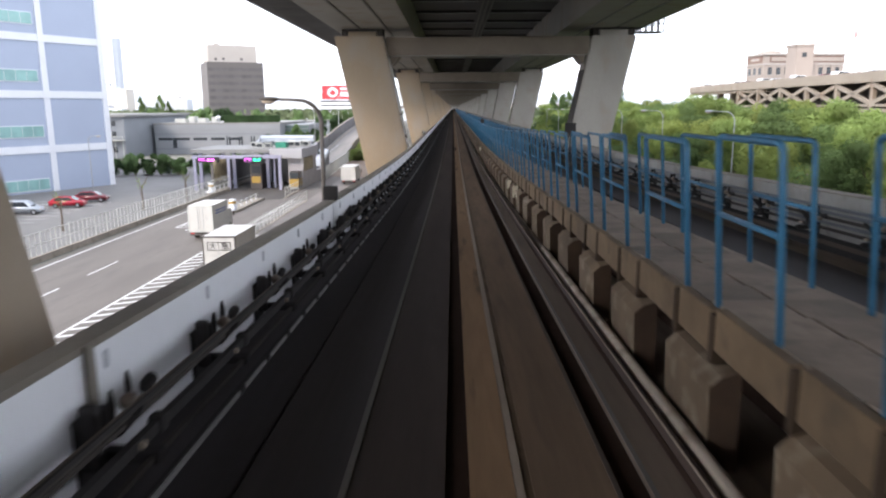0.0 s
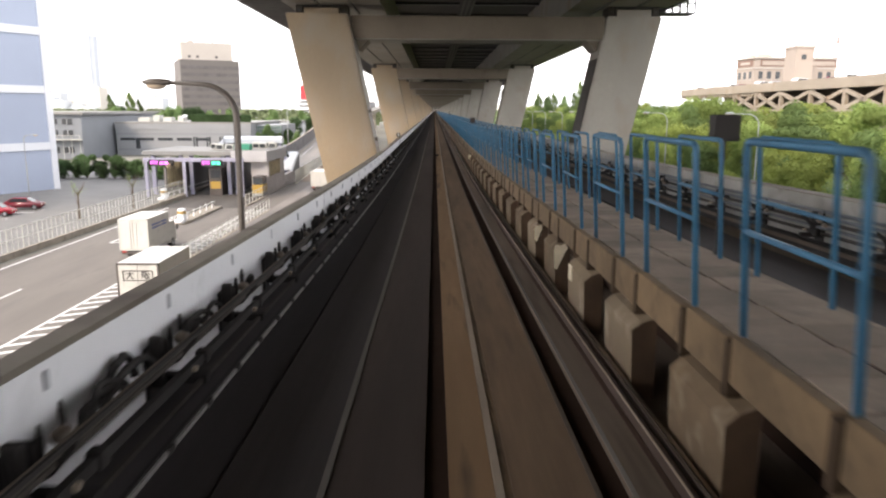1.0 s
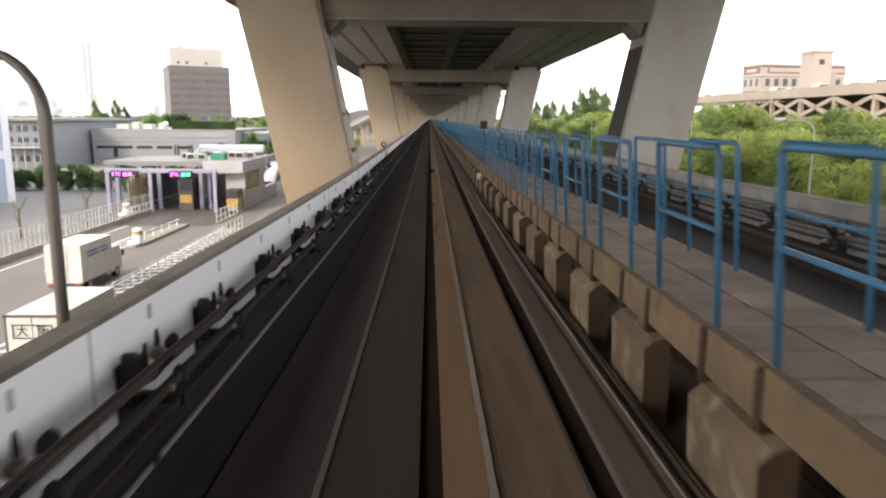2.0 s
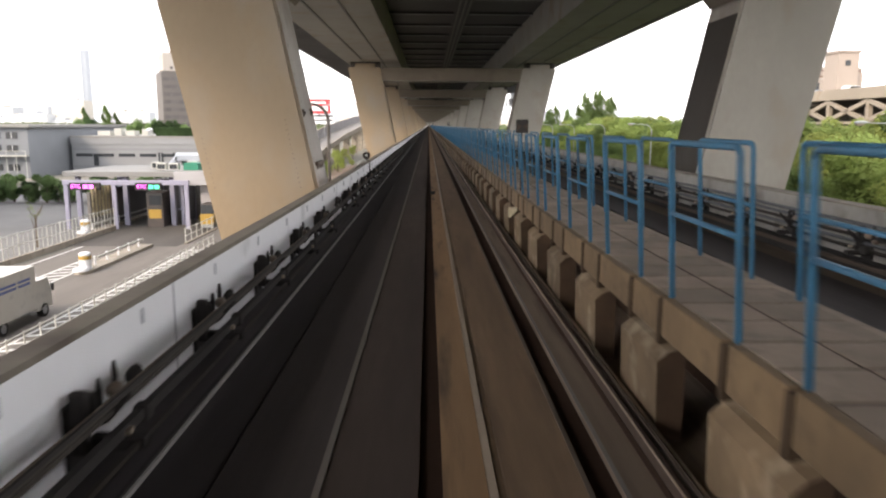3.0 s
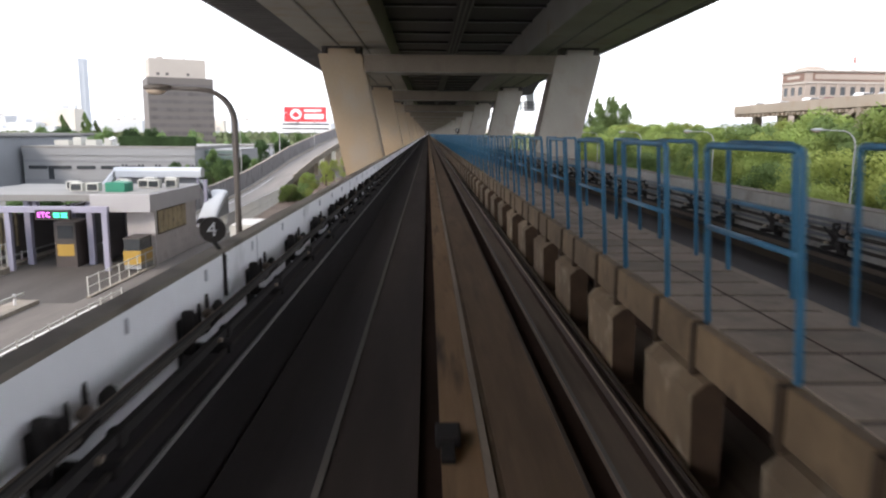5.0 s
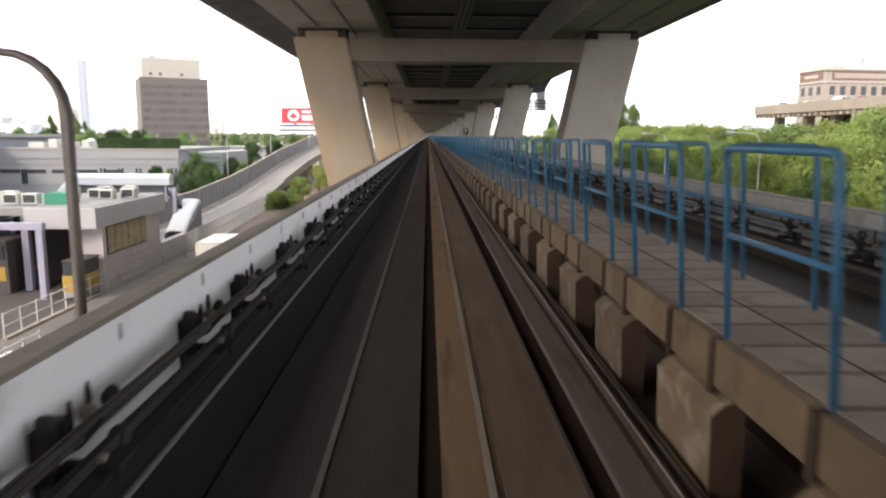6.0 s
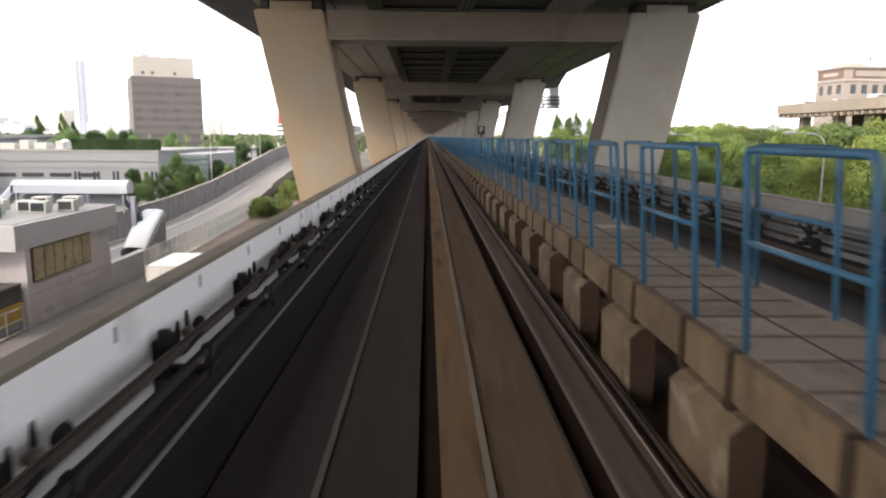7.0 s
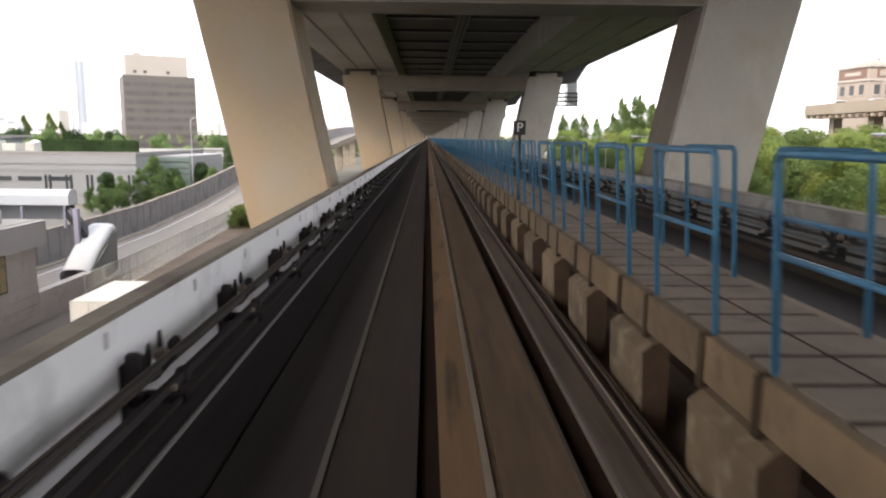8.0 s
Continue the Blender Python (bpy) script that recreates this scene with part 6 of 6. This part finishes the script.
def car(x, y, turn, mat, label, tall=False):
    c = thing("car", None, None, label, "car", "parked cars")
    prof = [(-2.15, 0.3), (-2.15, 0.75), (-1.2, 0.92), (-0.45, 1.42 + 0.2 * tall), (1.1 + 0.6 * tall, 1.45 + 0.22 * tall), (1.75 + 0.3 * tall, 0.98), (2.1, 0.92), (2.15, 0.3)]
    bm = prism(bmesh.new(), [(-0.83, a, z) for a, z in prof], [(0.83, a, z) for a, z in prof])
    bmesh.ops.bevel(bm, geom=bm.edges[:], offset=0.07, segments=2, affect="EDGES")
    part("body", bm, mat, c, "", True)
    zt = 1.36 + 0.2 * tall
    for s in (-1, 1):
        part("side_window", prism(bmesh.new(), [(s * 0.80, -0.9, 0.95), (s * 0.80, -0.4, zt), (s * 0.80, 1.05, zt), (s * 0.80, 1.5, 0.98)], [(s * 0.842, -0.9, 0.95), (s * 0.842, -0.4, zt), (s * 0.842, 1.05, zt), (s * 0.842, 1.5, 0.98)]), GLASS, c)
        for a in (-1.35, 1.3):
            wheel(c, s * 0.75, a, 0.31)
        part("headlight", box(bmesh.new(), s * 0.62 - 0.15, s * 0.62 + 0.15, -2.17, -2.1, 0.58, 0.72), EDGE, c)
        part("tail_light", box(bmesh.new(), s * 0.66 - 0.12, s * 0.66 + 0.12, 2.1, 2.17, 0.65, 0.85), LAMPRED, c)
    part("windscreen", prism(bmesh.new(), [(-0.68, -1.16, 0.95), (0.68, -1.16, 0.95), (0.6, -0.52, 1.38), (-0.6, -0.52, 1.38)], [(-0.68, -1.2, 0.97), (0.68, -1.2, 0.97), (0.6, -0.56, 1.41), (-0.6, -0.56, 1.41)]), GLASS, c)
    c.matrix_basis = pose(x, y, GZ + 0.012, 0, 0, turn)
    return c


CARRED = material("red_car_paint", (0.38, 0.02, 0.035), rough=0.25, vary=0.05, bump=0, spec=0.6)
CARDARK = material("dark_red_car_paint", (0.16, 0.02, 0.03), rough=0.25, vary=0.05, bump=0, spec=0.6)
CARSILVER = material("silver_car_paint", (0.50, 0.53, 0.57), rough=0.3, metal=0.4, vary=0.05, bump=0)
CARWHITE = material("white_car_paint", (0.75, 0.76, 0.78), rough=0.25, vary=0.04, bump=0)
car(-49.8, 90.5, 100, CARRED, "bright red hatchback parked on the car park asphalt")
car(-49.5, 96.0, 100, CARDARK, "dark red saloon parked beside a red hatchback")
car(-52.0, 84.5, 100, CARSILVER, "silver-blue saloon parked on the car park asphalt", True)
car(-52.8, 79.5, 100, CARWHITE, "white people carrier parked on the car park asphalt", True)
car(-55.0, 84.0, 100, CARSILVER, "pale blue saloon parked on the car park asphalt")


TRUCKWHITE = material("truck_body", (0.58, 0.56, 0.52), rough=0.45, vary=0.06, coarse=0.6, bump=0.02, stain=(0.45, 0.44, 0.42), stain_amount=0.2)


def truck(x, y, boxlen, h, label, lettered, stripe):
    t = thing("box_truck", None, None, label, "truck", "box trucks")
    BODY = TRUCKWHITE
    hb = 0.75
    cargo = part("cargo_box", box(bmesh.new(), -1.18, 1.18, 0, boxlen, hb, h, 0.03), BODY, t)
    for s in (-1, 1):
        part("rear_door", box(bmesh.new(), s * 0.58 - 0.54, s * 0.58 + 0.54, -0.04, 0.0, hb + 0.08, h - 0.1, 0.012), BODY, cargo)
        if not lettered:
            part("door_bar", box(bmesh.new(), s * 0.25 - 0.02, s * 0.25 + 0.02, -0.075, -0.04, hb + 0.1, h - 0.15), LAMPLIGHT, cargo)
    bm = bmesh.new()
    for a0, a1, z0, z1 in ((-1.2, 1.2, h - 0.1, h + 0.01), (-1.2, -1.1, hb, h), (1.1, 1.2, hb, h), (-1.2, 1.2, hb - 0.02, hb + 0.07)):
        box(bm, a0, a1, -0.06, 0.03, z0, z1)
    part("rear_frame", bm, LAMPSTEEL if lettered else FENCE, cargo)
    part("chassis", box(bmesh.new(), -0.5, 0.5, 0.1, boxlen + 1.9, 0.45, 0.74), BLACK, t)
    part("rear_bumper", box(bmesh.new(), -1.1, 1.1, -0.02, 0.1, 0.42, 0.58), LAMPSTEEL, t)
    part("cab", prism(bmesh.new(), [(-1.05, boxlen + 0.15, 0.5), (-1.05, boxlen + 1.85, 0.5), (-1.05, boxlen + 1.85, 1.3), (-1.05, boxlen + 1.55, 2.3), (-1.05, boxlen + 0.15, 2.3)],
                      [(1.05, boxlen + 0.15, 0.5), (1.05, boxlen + 1.85, 0.5), (1.05, boxlen + 1.85, 1.3), (1.05, boxlen + 1.55, 2.3), (1.05, boxlen + 0.15, 2.3)]), BODY, t)
    for s in (-1, 1):
        wheel(t, s * 0.9, 1.3, 0.42, 0.3)
        wheel(t, s * 0.9, boxlen + 0.95, 0.42, 0.3)
        part("tail_light", box(bmesh.new(), s * 0.85 - 0.16, s * 0.85 + 0.16, -0.06, 0.0, 0.58, 0.7), LAMPRED, t)
        part("mirror", box(bmesh.new(), s * 1.28 - 0.08, s * 1.28 + 0.08, boxlen + 1.5, boxlen + 1.6, 1.5, 1.95), BLACK, t)
    if lettered:
        fr = bmesh.new()
        for a0, a1, z0, z1 in ((-0.85, 0.85, h - 0.45, h - 0.41), (-0.85, 0.85, h - 1.02, h - 0.98), (-0.85, -0.81, h - 1.02, h - 0.41), (0.81, 0.85, h - 1.02, h - 0.41)):
            box(fr, a0, a1, -0.085, -0.06, z0, z1)
        part("plate_frame", fr, BLACK, cargo)
        for s, ch in ((-1, "\u5927"), (1, "\u962a")):
            writing(ch, 0.55, BLACK, Matrix.Translation((s * 0.45, -0.07, h - 0.72)) @ FACING, cargo)
    if stripe:
        bl = material("blue_lettering", (0.12, 0.16, 0.42), rough=0.5)
        for i, (a0, a1) in enumerate(((0.8, 2.6), (2.8, 4.0))):
            for dz in (0.5, 0.75):
                part("blue_bar", box(bmesh.new(), 1.18, 1.192, a0, a1, h - 0.2 - dz, h - 0.06 - dz), bl, cargo)
    t.matrix_basis = pose(x, y, GZ + 0.02)
    return t


truck(-24.2, 66.8, 4.6, 3.3, "white box truck with blue side lettering on the toll road", False, True)
truck(-16.8, 49.6, 5.2, 3.4, "white box truck with a framed destination plate on its rear", True, False)
# cars on the parking deck's top
for i in range(11):
    a = 5 + 8.5 * i + (i * 37 % 5)
    q = PM @ Vector((a, 3.2, 7.5))
    car(q.x, q.y, 82 + (i % 3) * 4, (CARWHITE, CARSILVER, CARWHITE, CARDARK)[i % 4], "pale car parked on the open top deck" if i % 4 < 3 else "dark red car parked on the open top deck", i % 2 == 0).location.z = 7.5
truck(-17.2, 116.2, 5.2, 2.95, "cream flat-topped box truck driving beside the guideway", False, False)
